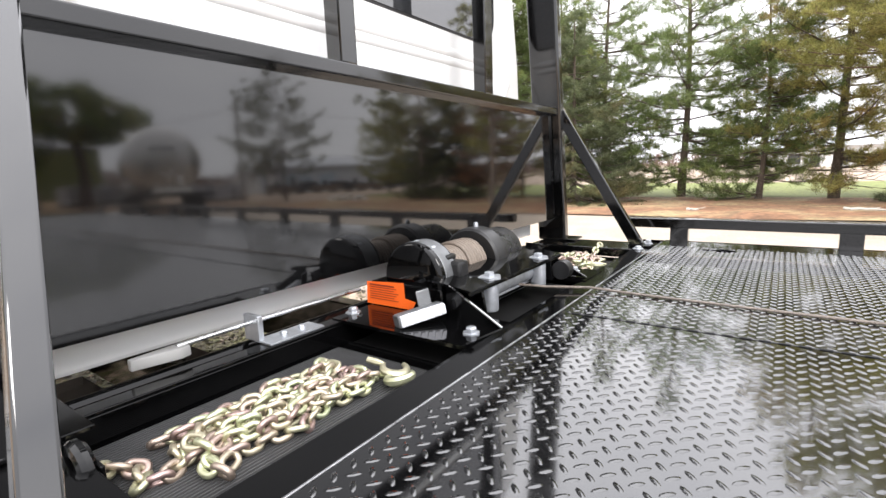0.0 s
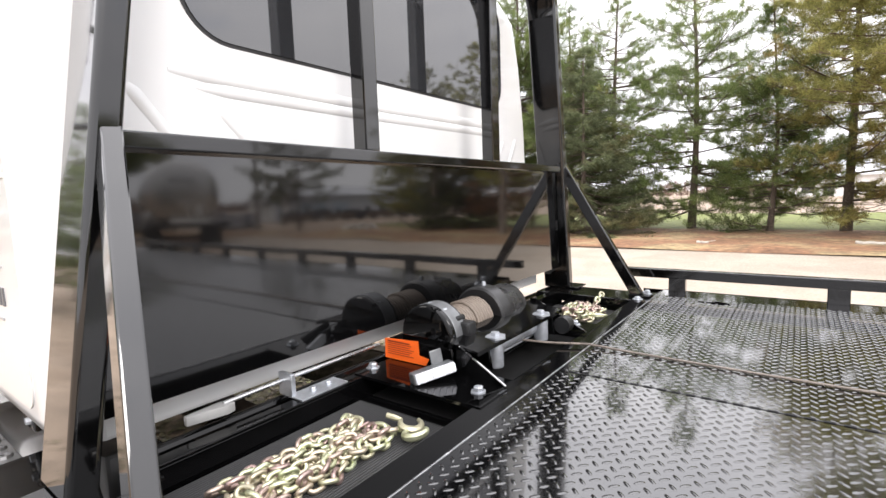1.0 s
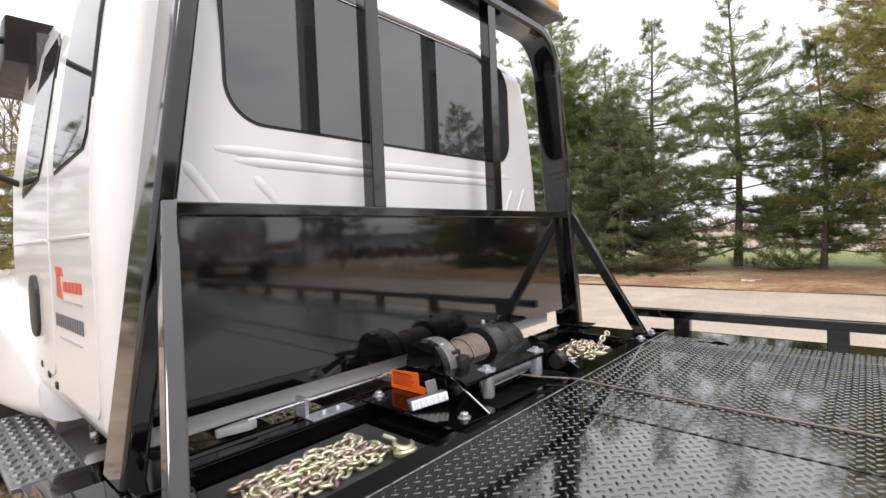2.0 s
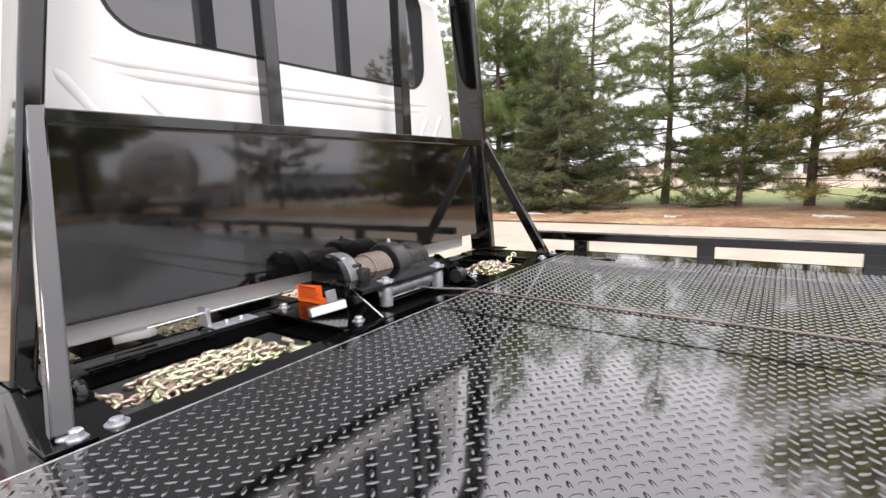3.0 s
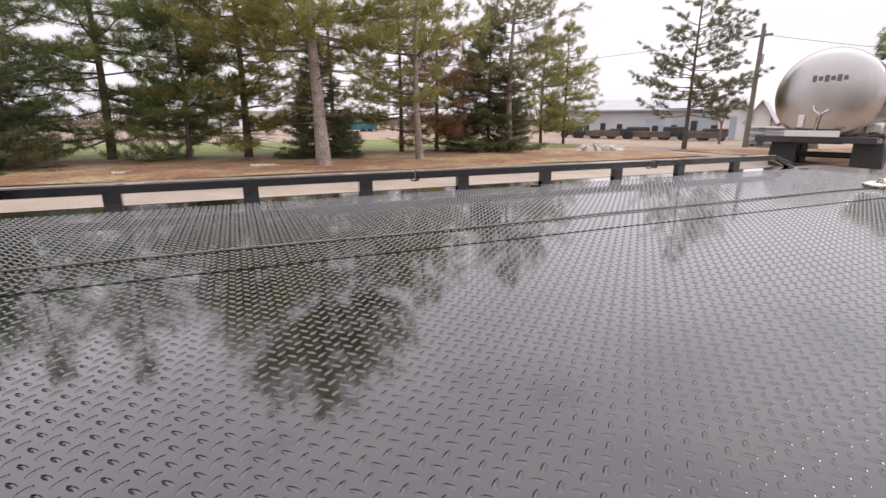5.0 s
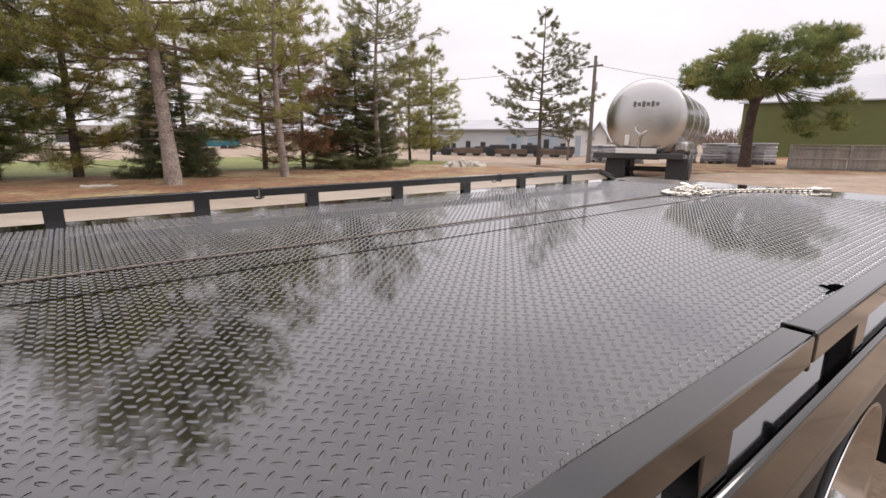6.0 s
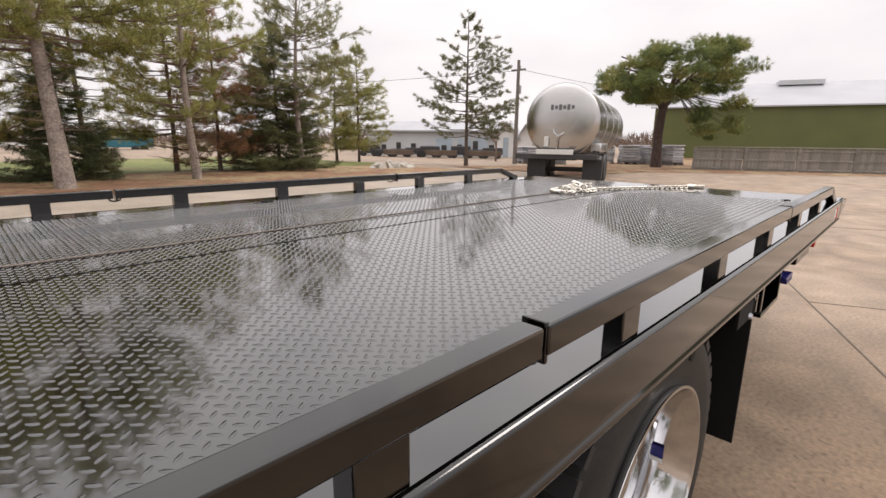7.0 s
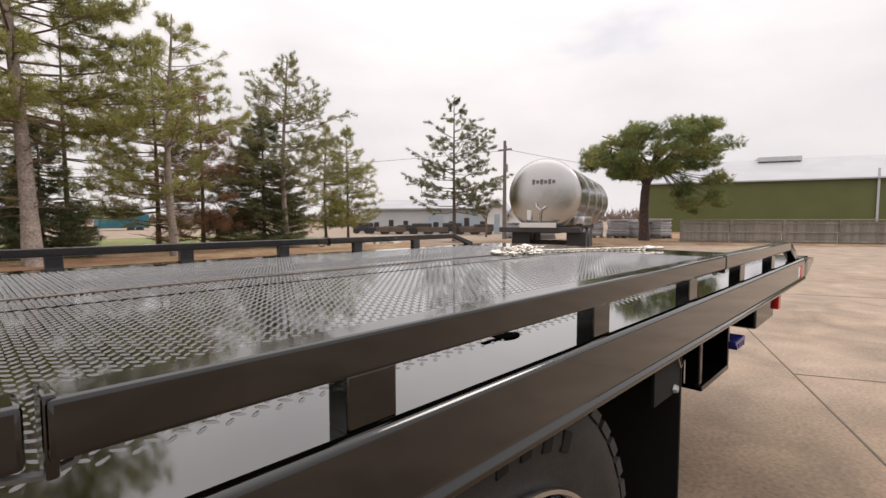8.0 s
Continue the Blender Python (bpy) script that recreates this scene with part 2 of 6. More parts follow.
lot_patch()
M["joint"] = material("joint_sealant", (0.13, 0.10, 0.075), 0.8, var=0.2)
M["lane"] = material("pale_lane_gravel", (0.335, 0.283, 0.228), 0.85, var=0.15, scale=0.5, fine=0.15, fine_scale=30, bump=0.3, bump_scale=50, second=(0.295, 0.243, 0.19), second_at=0.55, mottle=0.12, mottle_scale=1.2)
M["mulch"] = material("pine_needle_litter", (0.24, 0.125, 0.066), 0.9, var=0.3, scale=0.7, fine=0.35, fine_scale=9, bump=0.6, bump_scale=14, second=(0.26, 0.19, 0.10), second_at=0.52, mottle=0.35, mottle_scale=3.5)
M["lawn"] = material("autumn_lawn", (0.145, 0.165, 0.042), 0.9, var=0.3, scale=0.4, fine=0.3, fine_scale=8, bump=0.6, bump_scale=20, second=(0.17, 0.15, 0.06), second_at=0.6)
M["bark"] = material("pine_bark", (0.105, 0.08, 0.062), 0.9, var=0.4, scale=5, fine=0.4, fine_scale=24, bump=0.8, bump_scale=18)
M["palebark"] = material("pale_pine_bark", (0.25, 0.205, 0.175), 0.9, var=0.35, scale=4, fine=0.35, fine_scale=22, bump=0.8, bump_scale=18)
M["twig"] = material("dry_twig", (0.16, 0.11, 0.085), 0.9, var=0.3, scale=6)
M["pine"] = material("white_pine_needles", (0.185, 0.24, 0.083), 0.6, var=0.35, scale=0.8, island=0.5, second=(0.19, 0.20, 0.062), second_at=0.60, leafy=0.6)
M["yellowpine"] = material("yellowing_pine_needles", (0.31, 0.29, 0.095), 0.6, var=0.35, scale=0.8, island=0.5, second=(0.30, 0.20, 0.07), second_at=0.58, leafy=0.6)
M["redpine"] = material("red_pine_needles", (0.32, 0.315, 0.105), 0.6, var=0.35, scale=0.8, island=0.5, second=(0.22, 0.19, 0.07), second_at=0.62, leafy=0.65)
M["oldpine"] = material("dark_pine_needles", (0.15, 0.19, 0.06), 0.6, var=0.35, scale=0.8, island=0.5, second=(0.235, 0.225, 0.075), second_at=0.55, leafy=0.5)
M["lonepine"] = material("grey_green_pine_needles", (0.17, 0.175, 0.085), 0.6, var=0.35, scale=0.8, island=0.5, second=(0.12, 0.10, 0.05), second_at=0.6, leafy=0.5)
M["openpine"] = material("open_pine_needles", (0.24, 0.24, 0.105), 0.6, var=0.35, scale=0.8, island=0.5, second=(0.19, 0.16, 0.075), second_at=0.6, leafy=0.6)
M["redbark"] = material("dark_reddish_bark", (0.07, 0.045, 0.038), 0.9, var=0.4, scale=5, fine=0.4, fine_scale=24, bump=0.8, bump_scale=18)
M["amber"] = material("amber_lens", (0.62, 0.36, 0.12), 0.15, var=0.1, scale=20)
M["spruce"] = material("spruce_needles", (0.15, 0.175, 0.09), 0.6, var=0.3, scale=0.9, island=0.5, second=(0.17, 0.15, 0.07), second_at=0.6, leafy=0.6)
M["darkspruce"] = material("dark_spruce_needles", (0.14, 0.15, 0.06), 0.6, var=0.3, scale=0.9, island=0.4, second=(0.10, 0.10, 0.05), second_at=0.6, leafy=0.4)
M["rust"] = material("rusty_larch_needles", (0.34, 0.19, 0.105), 0.7, var=0.3, scale=0.8, island=0.45, leafy=0.6)
M["wood"] = material("weathered_board", (0.215, 0.195, 0.17), 0.85, var=0.3, scale=1.6, fine=0.25, fine_scale=18, bump=0.4, bump_scale=30, per_object=0.18)
M["green"] = material("olive_metal_cladding", (0.09, 0.10, 0.027), 0.55, var=0.12, scale=0.5)
M["roof"] = material("white_roof_sheet", (0.37, 0.375, 0.39), 0.5, var=0.08, scale=0.4)
M["shed"] = material("grey_shed_sheet", (0.46, 0.47, 0.48), 0.6, var=0.12, scale=0.4)
M["shedwhite"] = material("white_shed_sheet", (0.70, 0.69, 0.67), 0.6, var=0.1, scale=0.5)
M["dark"] = material("dark_clutter", (0.035, 0.033, 0.034), 0.6, var=0.4, scale=1.5)
M["blue"] = material("pale_blue_sheet", (0.36, 0.42, 0.47), 0.6, var=0.15, scale=1)
M["teal"] = material("teal_trailer_paint", (0.015, 0.11, 0.145), 0.4, var=0.15, scale=1)
M["wrap"] = material("wrapped_pallet_film", (0.44, 0.44, 0.46), 0.35, var=0.18, scale=2.5, bump=0.3, bump_scale=20)
M["sack"] = material("grey_sack", (0.27, 0.27, 0.285), 0.6, var=0.25, scale=4, bump=0.4, bump_scale=20, per_object=0.25)
M["rock"] = material("limestone", (0.44, 0.41, 0.36), 0.85, var=0.2, scale=4, bump=0.5, bump_scale=20)
M["pole"] = material("utility_pole_wood", (0.16, 0.14, 0.125), 0.9, var=0.25, scale=4)
M["roadrust"] = material("timber_stack", (0.12, 0.085, 0.06), 0.8, var=0.3, scale=2)
M["treadstep"] = material("dull_tread_alloy", (0.20, 0.20, 0.20), 0.45, 0.8, var=0.3, scale=12, rough_var=0.1)
M["flap"] = material("flap_rubber", (0.005, 0.005, 0.005), 0.75, var=0.2, scale=6, spec=0.25)
M["bluelens"] = material("blue_lens", (0.02, 0.02, 0.14), 0.2, var=0.1)
M["leaves"] = material("fallen_leaves", (0.07, 0.058, 0.024), 0.8, island=0.5, hue_noise=0.04)

# ---- building helpers ----


def soften(bm, fs, width, seg=2):
    """Rounds the edges of the faces and notes the faces that stay flat."""
    flat = bm.faces.layers.int["flat"]
    old = set(bm.faces) - set(fs)
    for f in fs:
        f.normal_update()
    ways = [f.normal.copy() for f in fs]
    bmesh.ops.bevel(bm, geom=list({e for f in fs for e in f.edges}), offset=width, segments=seg, affect="EDGES", profile=0.5)
    for f in bm.faces:
        if f not in old:
            f.normal_update()
            f[flat] = int(any(f.normal.dot(w) > 0.9998 for w in ways))


def box(bm, x0, x1, y0, y1, z0, z1, bevel=0.0, seg=2):
    if bevel and not bm.faces.layers.int.get("flat"):
        bm.faces.layers.int.new("flat")
    vs = [bm.verts.new(p) for p in ((x0, y0, z0), (x1, y0, z0), (x1, y1, z0), (x0, y1, z0), (x0, y0, z1), (x1, y0, z1), (x1, y1, z1), (x0, y1, z1))]
    fs = [bm.faces.new([vs[i] for i in f]) for f in ((3, 2, 1, 0), (4, 5, 6, 7), (0, 1, 5, 4), (1, 2, 6, 5), (2, 3, 7, 6), (3, 0, 4, 7))]
    if bevel:
        soften(bm, fs, bevel, seg)
    return bm


def bar(bm, a, b, w, d, up=(0, 0, 1), bevel=0.0, w2=None, d2=None):
    """A square bar from a to b, w wide across and d deep along up."""
    if bevel and not bm.faces.layers.int.get("flat"):
        bm.faces.layers.int.new("flat")
    a, b = Vector(a), Vector(b)
    ax = (b - a).normalized()
    side = ax.cross(Vector(up))
    side = side.normalized() if side.length > 1e-6 else Vector((1, 0, 0))
    top = side.cross(ax).normalized()
    vs = []
    for p, ww, dd in ((a, w, d), (b, w2 or w, d2 or d)):
        for s, t in ((-1, -1), (1, -1), (1, 1), (-1, 1)):
            vs.append(bm.verts.new(p + side * (s * ww / 2) + top * (t * dd / 2)))
    fs = [bm.faces.new([vs[i] for i in f]) for f in ((3, 2, 1, 0), (4, 5, 6, 7), (0, 1, 5, 4), (1, 2, 6, 5), (2, 3, 7, 6), (3, 0, 4, 7))]
    bmesh.ops.recalc_face_normals(bm, faces=fs)
    if bevel:
        soften(bm, fs, bevel)
    return bm


def tube(bm, pts, radii, n=10, closed=False, cap=True):
    """A round tube along points."""
    pts = [Vector(p) for p in pts]
    if isinstance(radii, (int, float)):
        radii = [radii] * len(pts)
    rings, prev = [], None
    for i, p in enumerate(pts):
        if closed:
            t = pts[(i + 1) % len(pts)] - pts[i - 1]
        else:
            t = pts[min(i + 1, len(pts) - 1)] - pts[max(i - 1, 0)]
        t.normalize()
        if prev is None:
            prev = t.orthogonal().normalized()
        prev = (prev - t * prev.dot(t)).normalized()
        other = t.cross(prev)
        rings.append([bm.verts.new(p + (prev * math.cos(k * 2 * math.pi / n) + other * math.sin(k * 2 * math.pi / n)) * radii[i]) for k in range(n)])
    for i in range(len(rings) - (0 if closed else 1)):
        r, s = rings[i], rings[(i + 1) % len(rings)]
        for k in range(n):
            bm.faces.new((r[k], r[(k + 1) % n], s[(k + 1) % n], s[k]))
    if cap and not closed:
        bm.faces.new(rings[0][::-1])
        bm.faces.new(rings[-1])
    return bm


def lathe(bm, profile, n=32, centre=(0, 0, 0), axis="y", cap=True):
    """Turns (radius, along) pairs round an axis."""
    c = Vector(centre)
    rings = []
    for r, a in profile:
        ring = []
        for k in range(n):
            u, v = r * math.cos(2 * math.pi * k / n), r * math.sin(2 * math.pi * k / n)
            ring.append(bm.verts.new(c + Vector({"x": (a, u, v), "y": (u, a, v), "z": (u, v, a)}[axis])))
        rings.append(ring)
    for r, s in zip(rings, rings[1:]):
        for k in range(n):
            bm.faces.new((r[k], r[(k + 1) % n], s[(k + 1) % n], s[k]))
    if cap and profile[0][0] > 1e-5:
        bm.faces.new(rings[0][::-1])
    if cap and profile[-1][0] > 1e-5:
        bm.faces.new(rings[-1])
    bmesh.ops.recalc_face_normals(bm, faces=bm.faces)
    return bm


def prism(bm, outline, axis, lo, hi, bevel=0.0):
    """Extrudes a flat outline of (u, v) along an axis from lo to hi."""
    def put(u, v, w):
        return {"x": (w, u, v), "y": (u, w, v), "z": (u, v, w)}[axis]
    a = [bm.verts.new(put(u, v, lo)) for u, v in outline]
    b = [bm.verts.new(put(u, v, hi)) for u, v in outline]
    fs = [bm.faces.new(a[::-1]), bm.faces.new(b)]
    n = len(outline)
    fs += [bm.faces.new((a[i], a[(i + 1) % n], b[(i + 1) % n], b[i])) for i in range(n)]
    bmesh.ops.recalc_face_normals(bm, faces=fs)
    if bevel:
        bmesh.ops.bevel(bm, geom=list({e for f in fs for e in f.edges}), offset=bevel, segments=2, affect="EDGES", profile=0.5)
    return bm


def rounded(x0, x1, y0, y1, r, n=6):
    """The outline of a rounded rectangle."""
    pts = []
    for cx, cy, a in ((x1 - r, y1 - r, 0), (x0 + r, y1 - r, 90), (x0 + r, y0 + r, 180), (x1 - r, y0 + r, 270)):
        pts += [(cx + r * math.cos(radians(a + 90 * k / n)), cy + r * math.sin(radians(a + 90 * k / n))) for k in range(n + 1)]
    return pts


def mesh_of(name, bm, mat, smooth=30):
    me = bpy.data.meshes.new(name)
    bm.to_mesh(me)
    bm.free()
    if mat:
        me.materials.append(M[mat])
    if smooth:
        me.shade_smooth()
        me.set_sharp_from_angle(angle=radians(smooth))
        if "flat" in me.attributes:
            keep = np.zeros(len(me.polygons), dtype=np.int32)
            me.attributes["flat"].data.foreach_get("value", keep)
            me.polygons.foreach_set("use_smooth", keep == 0)
            me.attributes.remove(me.attributes["flat"])
    return me


def mesh_np(name, verts, faces, mat, smooth=False):
    """A mesh from arrays: verts (n, 3) and faces (m, k)."""
    me = bpy.data.meshes.new(name)
    m, k = faces.shape
    me.vertices.add(len(verts))
    me.vertices.foreach_set("co", np.ascontiguousarray(verts, dtype=np.float32).ravel())
    me.loops.add(m * k)
    me.loops.foreach_set("vertex_index", np.ascontiguousarray(faces, dtype=np.int32).ravel())
    me.polygons.add(m)
    me.polygons.foreach_set("loop_start", np.arange(0, m * k, k, dtype=np.int32))
    me.polygons.foreach_set("loop_total", np.full(m, k, dtype=np.int32))
    me.update(calc_edges=True)
    me.materials.append(M[mat])
    if smooth:
        me.shade_smooth()
    return me


def part(name, bm, mat, parent, label="", smooth=30):
    """Links a bmesh, or a mesh, as one mesh object under a thing or a part."""
    me = bm if isinstance(bm, bpy.types.Mesh) else mesh_of(name, bm, mat, smooth)
    ob = new(name, me)
    ob.parent = parent
    if label:
        tagged(ob, label)
    return ob


def thing(name, label, category, group="", kind="", at=None):
    ob = new(name)
    if at:
        ob.matrix_world = pose(*at)
    return tagged(ob, label, category, group, kind)


def solid(name, bm, mat, label, category="", group="", kind="", smooth=30):
    """A thing of one mesh."""
    return tagged(new(name, mesh_of(name, bm, mat, smooth)), label, category, group, kind)


def B():
    return bmesh.new()


DECK = 1.10

# ---- ground ----


def ground_height(x, y):
    """Level at the truck, rising a little to the planted verge."""
    t = min(max((y - 4.5) / 7.5, 0), 1)
    return 0.30 * t * t * (3 - 2 * t) * min(max((30 - x) / 12, 0), 1)


def sheet(name, xs, ys, lift, mat, label, category, rough=0.0, seed=3):
    bm = B()
    rng = random.Random(seed)
    rows = [[bm.verts.new((x, y, ground_height(x, y) + lift + rng.uniform(-rough, rough))) for x in xs] for y in ys]
    for r, s in zip(rows, rows[1:]):
        for k in range(len(xs) - 1):
            bm.faces.new((r[k], r[k + 1], s[k + 1], s[k]))
    return solid(name, bm, mat, label, category, kind="structure", smooth=80)


GX = [-900, -300, -120, -60, -40] + [-30 + 2 * k for k in range(36)] + [45, 60, 90, 150, 400, 900]
GY = [-900, -300, -100, -40, -20, -10] + [-4 + 1.0 * k for k in range(30)] + [28, 32, 40, 60, 100, 200, 500, 900]
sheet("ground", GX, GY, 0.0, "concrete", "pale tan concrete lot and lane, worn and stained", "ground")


def gravel_lane():
    """The pale lane; its near edge bends back towards the verge at the lot."""
    bm = B()
    rows = []
    for x in [-40 + 2 * k for k in range(24)] + [8 + k for k in range(16)]:
        y0 = 4.3 + max(0, x - 6.5) * 0.43 + 0.25 * math.sin(x * 1.7)
        rows.append([bm.verts.new((x, y0 + (11.3 - y0) * k / 7, ground_height(x, y0 + (11.3 - y0) * k / 7) + 0.008)) for k in range(8)])
    for r, q in zip(rows, rows[1:]):
        for k in range(7):
            bm.faces.new((r[k], q[k], q[k + 1], r[k + 1]))
    solid("lane", bm, "lane", "pale gravel lane along the planted verge", "road", kind="structure", smooth=80)


gravel_lane()
sheet("mulch_bed", [-40 + 2 * k for k in range(30)], [11.2, 11.5, 12.2, 13, 14, 15, 16, 17.2], 0.03, "mulch", "reddish brown pine needle litter under the trees", "ground", 0.02)
sheet("dry_verge", [20 + 1 * k for k in range(20)] + [42, 46, 60], [9.0, 9.6, 10.2, 11, 12, 13.5, 15], 0.025, "mulch", "brown dry grass verge beside the lane", "ground", 0.02)
sheet("lawn", [-60 + 3 * k for k in range(27)], [17.1, 18, 19, 20, 21, 22, 23.5, 25, 27, 28.5], 0.035, "lawn", "green autumn lawn behind the pines", "lawn", 0.03)


def fence_verge():
    """A brown dirt strip along the foot of the fence."""
    bm = B()
    rng = random.Random(21)
    far = [(24.0, 13.2), (28.5, 11.6), (33.0, 9.2), (36.6, 0.6), (40.5, -8.0), (48.0, -24.0)]
    near = [(23.0, 11.4), (26.4, 9.3), (29.6, 7.2), (34.3, 0.2), (38.2, -8.4), (45.5, -25.0)]
    rows = []
    for (fx, fy), (nx, ny), (gx, gy), (mx, my) in zip(far, near, far[1:], near[1:]):
        for k in range(6):
            t, w = k / 6, rng.uniform(-0.18, 0.18)
            a, b = (nx + (mx - nx) * t + w, ny + (my - ny) * t), (fx + (gx - fx) * t, fy + (gy - fy) * t)
            rows.append([bm.verts.new((a[0] + (b[0] - a[0]) * f, a[1] + (b[1] - a[1]) * f, ground_height(*a) + 0.012 + 0.02 * math.sin(math.pi * f))) for f in (0, 0.25, 0.5, 0.75, 1)])
    for r, q in zip(rows, rows[1:]):
        for i in range(4):
            bm.faces.new((r[i], q[i], q[i + 1], r[i + 1]))
    bmesh.ops.recalc_face_normals(bm, faces=bm.faces)
    return solid("fence_verge", bm, "mulch", "brown dirt and dry grass along the fence", "ground", kind="structure", smooth=80)


fence_verge()


def concrete_joints():
    bm = B()
    for (x0, y0), (x1, y1) in (((3.0, -2.45), (16.0, 2.87)), ((9.43, 0.19), (12.2, -6.0)), ((16.0, 2.87), (26.0, 6.9)), ((5.2, -1.55), (7.6, -7.0)), ((14.2, 2.13), (17.2, -5.0))):
        bar(bm, (x0, y0, 0.002), (x1, y1, 0.002), 0.013, 0.004)
    return solid("slab_joint", bm, "joint", "dark sealed joints between concrete slabs", "joint", kind="structure")


concrete_joints()

# ---- flatbed ----
FRONT, REAR = 2.28, 8.30
NEAR, FAR = -0.006, 2.586
flatbed = thing("flatbed", "glossy black steel rollback flatbed with tread plate deck", "flatbed", at=(2.28, 1.32, 1.1))


def on_bed(name, bm, mat="black", label="", smooth=30):
    ob = part(name, bm, mat, flatbed, label, smooth)
    ob.matrix_parent_inverse = flatbed.matrix_world.inverted()
    return ob


def bed_parts():
    bm = B()
    bmesh.ops.create_grid(bm, x_segments=24, y_segments=10, size=0.5)
    for v in bm.verts:
        v.co = Vector((FRONT + (v.co.x + 0.5) * (REAR - FRONT), -0.004 + (v.co.y + 0.5) * 2.588, DECK))
    top = bm.faces[:]
    low = bmesh.ops.extrude_face_region(bm, geom=top)
    for v in low["geom"]:
        if isinstance(v, bmesh.types.BMVert):
            v.co.z -= 0.006
    bmesh.ops.recalc_face_normals(bm, faces=bm.faces)
    on_bed("deck_plate", bm, "deck", "wet-looking black deck plate")
    # bevelled tail of the deck
    on_bed("tail_plate", prism(B(), [(REAR, DECK - 0.0005), (REAR + 0.20, DECK - 0.035), (REAR + 0.20, DECK - 0.06), (REAR, DECK - 0.02)], "y", 0.05, 2.53), "deck")
    # weld seam down the deck, with lug shadows along it drawn as black dashes
    dashes = B()
    for k in range(int((REAR - FRONT - 0.6) / 0.0325)):
        x = FRONT + 0.03 + 0.0325 * k
        bar(dashes, (x, 1.275, DECK + 0.0006), (x + 0.020, 1.275, DECK + 0.0006), 0.0075, 0.0022)
    tagged(on_bed("weld_bead", dashes, "flap"), "dark dashes for lug shadows along the deck seam", kind="stuff")
    on_bed("weld_seam", bar(B(), (FRONT + 0.02, 1.275, DECK - 0.0002), (REAR - 0.05, 1.275, DECK - 0.0002), 0.005, 0.002), "rubber")
    # bright ground edge along the front of the deck
    on_bed("front_edge", box(B(), 2.2745, 2.2785, 0.06, 2.52, DECK - 0.03, DECK + 0.0016, 0.001), "wornedge", "worn bare steel edge")
    for out in (-1, 1):
        ya, yb = (NEAR, NEAR + 0.046) if out < 0 else (FAR - 0.046, FAR)
        z0, z1 = (1.166, 1.216) if out < 0 else (1.163, 1.207)
        joints = [2.30 if out < 0 else 2.07, 4.46, 6.33, 7.66]
        for a, b in zip(joints, joints[1:]):
            on_bed("top_rail", box(B(), a + 0.006, b - (0.006 if b < 7.6 else 0), ya, yb, z0, z1, 0.005), "rail")
        bm = prism(B(), [(7.66, z0), (7.66, z1), (7.93, DECK + 0.022), (7.93, DECK - 0.02), (7.87, DECK - 0.005)], "y", ya, yb, 0.003)
        on_bed("rail_end", bm, "rail")
        for k in range(9):
            x = 2.381 + 0.6065 * k
            on_bed("rail_post", box(B(), x - 0.075, x, ya + 0.003, yb - 0.003, DECK - 0.002, z0 + 0.002, 0.003), "rail")
            if k in (3, 6):
                hook = B()
                cx, yy = x + 0.262, (ya + yb) / 2
                tube(hook, [(cx - 0.028, yy, z0 + 0.004), (cx - 0.022, yy, z0 - 0.010), (cx, yy, z0 - 0.015), (cx + 0.022, yy, z0 - 0.010), (cx + 0.028, yy, z0 + 0.004)], 0.0042, 6)
                on_bed("tie_hook", hook, "dullalloy" if out < 0 else "black")
        for x in joints[1:3]:
            strap = on_bed("joint_strap", box(B(), x + 0.004, x + 0.014, ya + 0.004, yb + 0.003, z0 - 0.014, z1 + 0.003, 0.003), "rail")
            yy = (ya + yb) / 2
            ring = [(x + 0.002 + 0.036 * math.cos(a * math.pi / 12), yy + 0.020 * math.sin(a * math.pi / 12), z0 - 0.015) for a in range(24)]
            part("strap_ring", tube(B(), ring, 0.0026, 6, closed=True), "wornedge", strap, "bright worn ring").matrix_parent_inverse = flatbed.matrix_world.inverted()
        # side channel: folded lip above, web, flange below
        s0 = ya - 0.012 if out < 0 else yb + 0.012
        web = B()
        prof = [(s0, 0.992), (s0, DECK - 0.013), (s0 - 0.0012 * out, DECK - 0.0085), (s0 - 0.0035 * out, DECK - 0.005), (s0 - 0.007 * out, DECK - 0.0022), (s0 - 0.011 * out, DECK - 0.0010), (s0 - 0.011 * out, DECK - 0.02), (s0 - 0.009 * out, DECK - 0.03), (s0 - 0.009 * out, 0.985), (s0 - 0.06 * out, 0.978), (s0 - 0.06 * out, 0.966), (s0 + 0.007 * out, 0.966), (s0 + 0.009 * out, 0.971), (s0 + 0.0075 * out, 0.977), (s0 + 0.003 * out, 0.982)]
        prism(web, prof, "x", FRONT - 0.1, 8.10)
        on_bed("side_channel", web, "rail", smooth=40)
        tail = prism(B(), [(8.10, 0.966), (8.10, DECK - 0.0005), (8.49, 1.08), (8.49, 1.06), (8.25, 0.99)], "y", min(s0, s0 - 0.056 * out), max(s0, s0 - 0.056 * out), 0.003)
        on_bed("tail_corner", tail, "rail")
        # black strip stands in for the shaded open gap between lip and deck
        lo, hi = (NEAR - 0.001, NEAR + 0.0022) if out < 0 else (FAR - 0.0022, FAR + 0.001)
        on_bed("gap_seal", box(B(), FRONT, REAR, lo, hi, DECK - 0.012, DECK + 0.0012), "void", "black strip in place of the shaded gap")
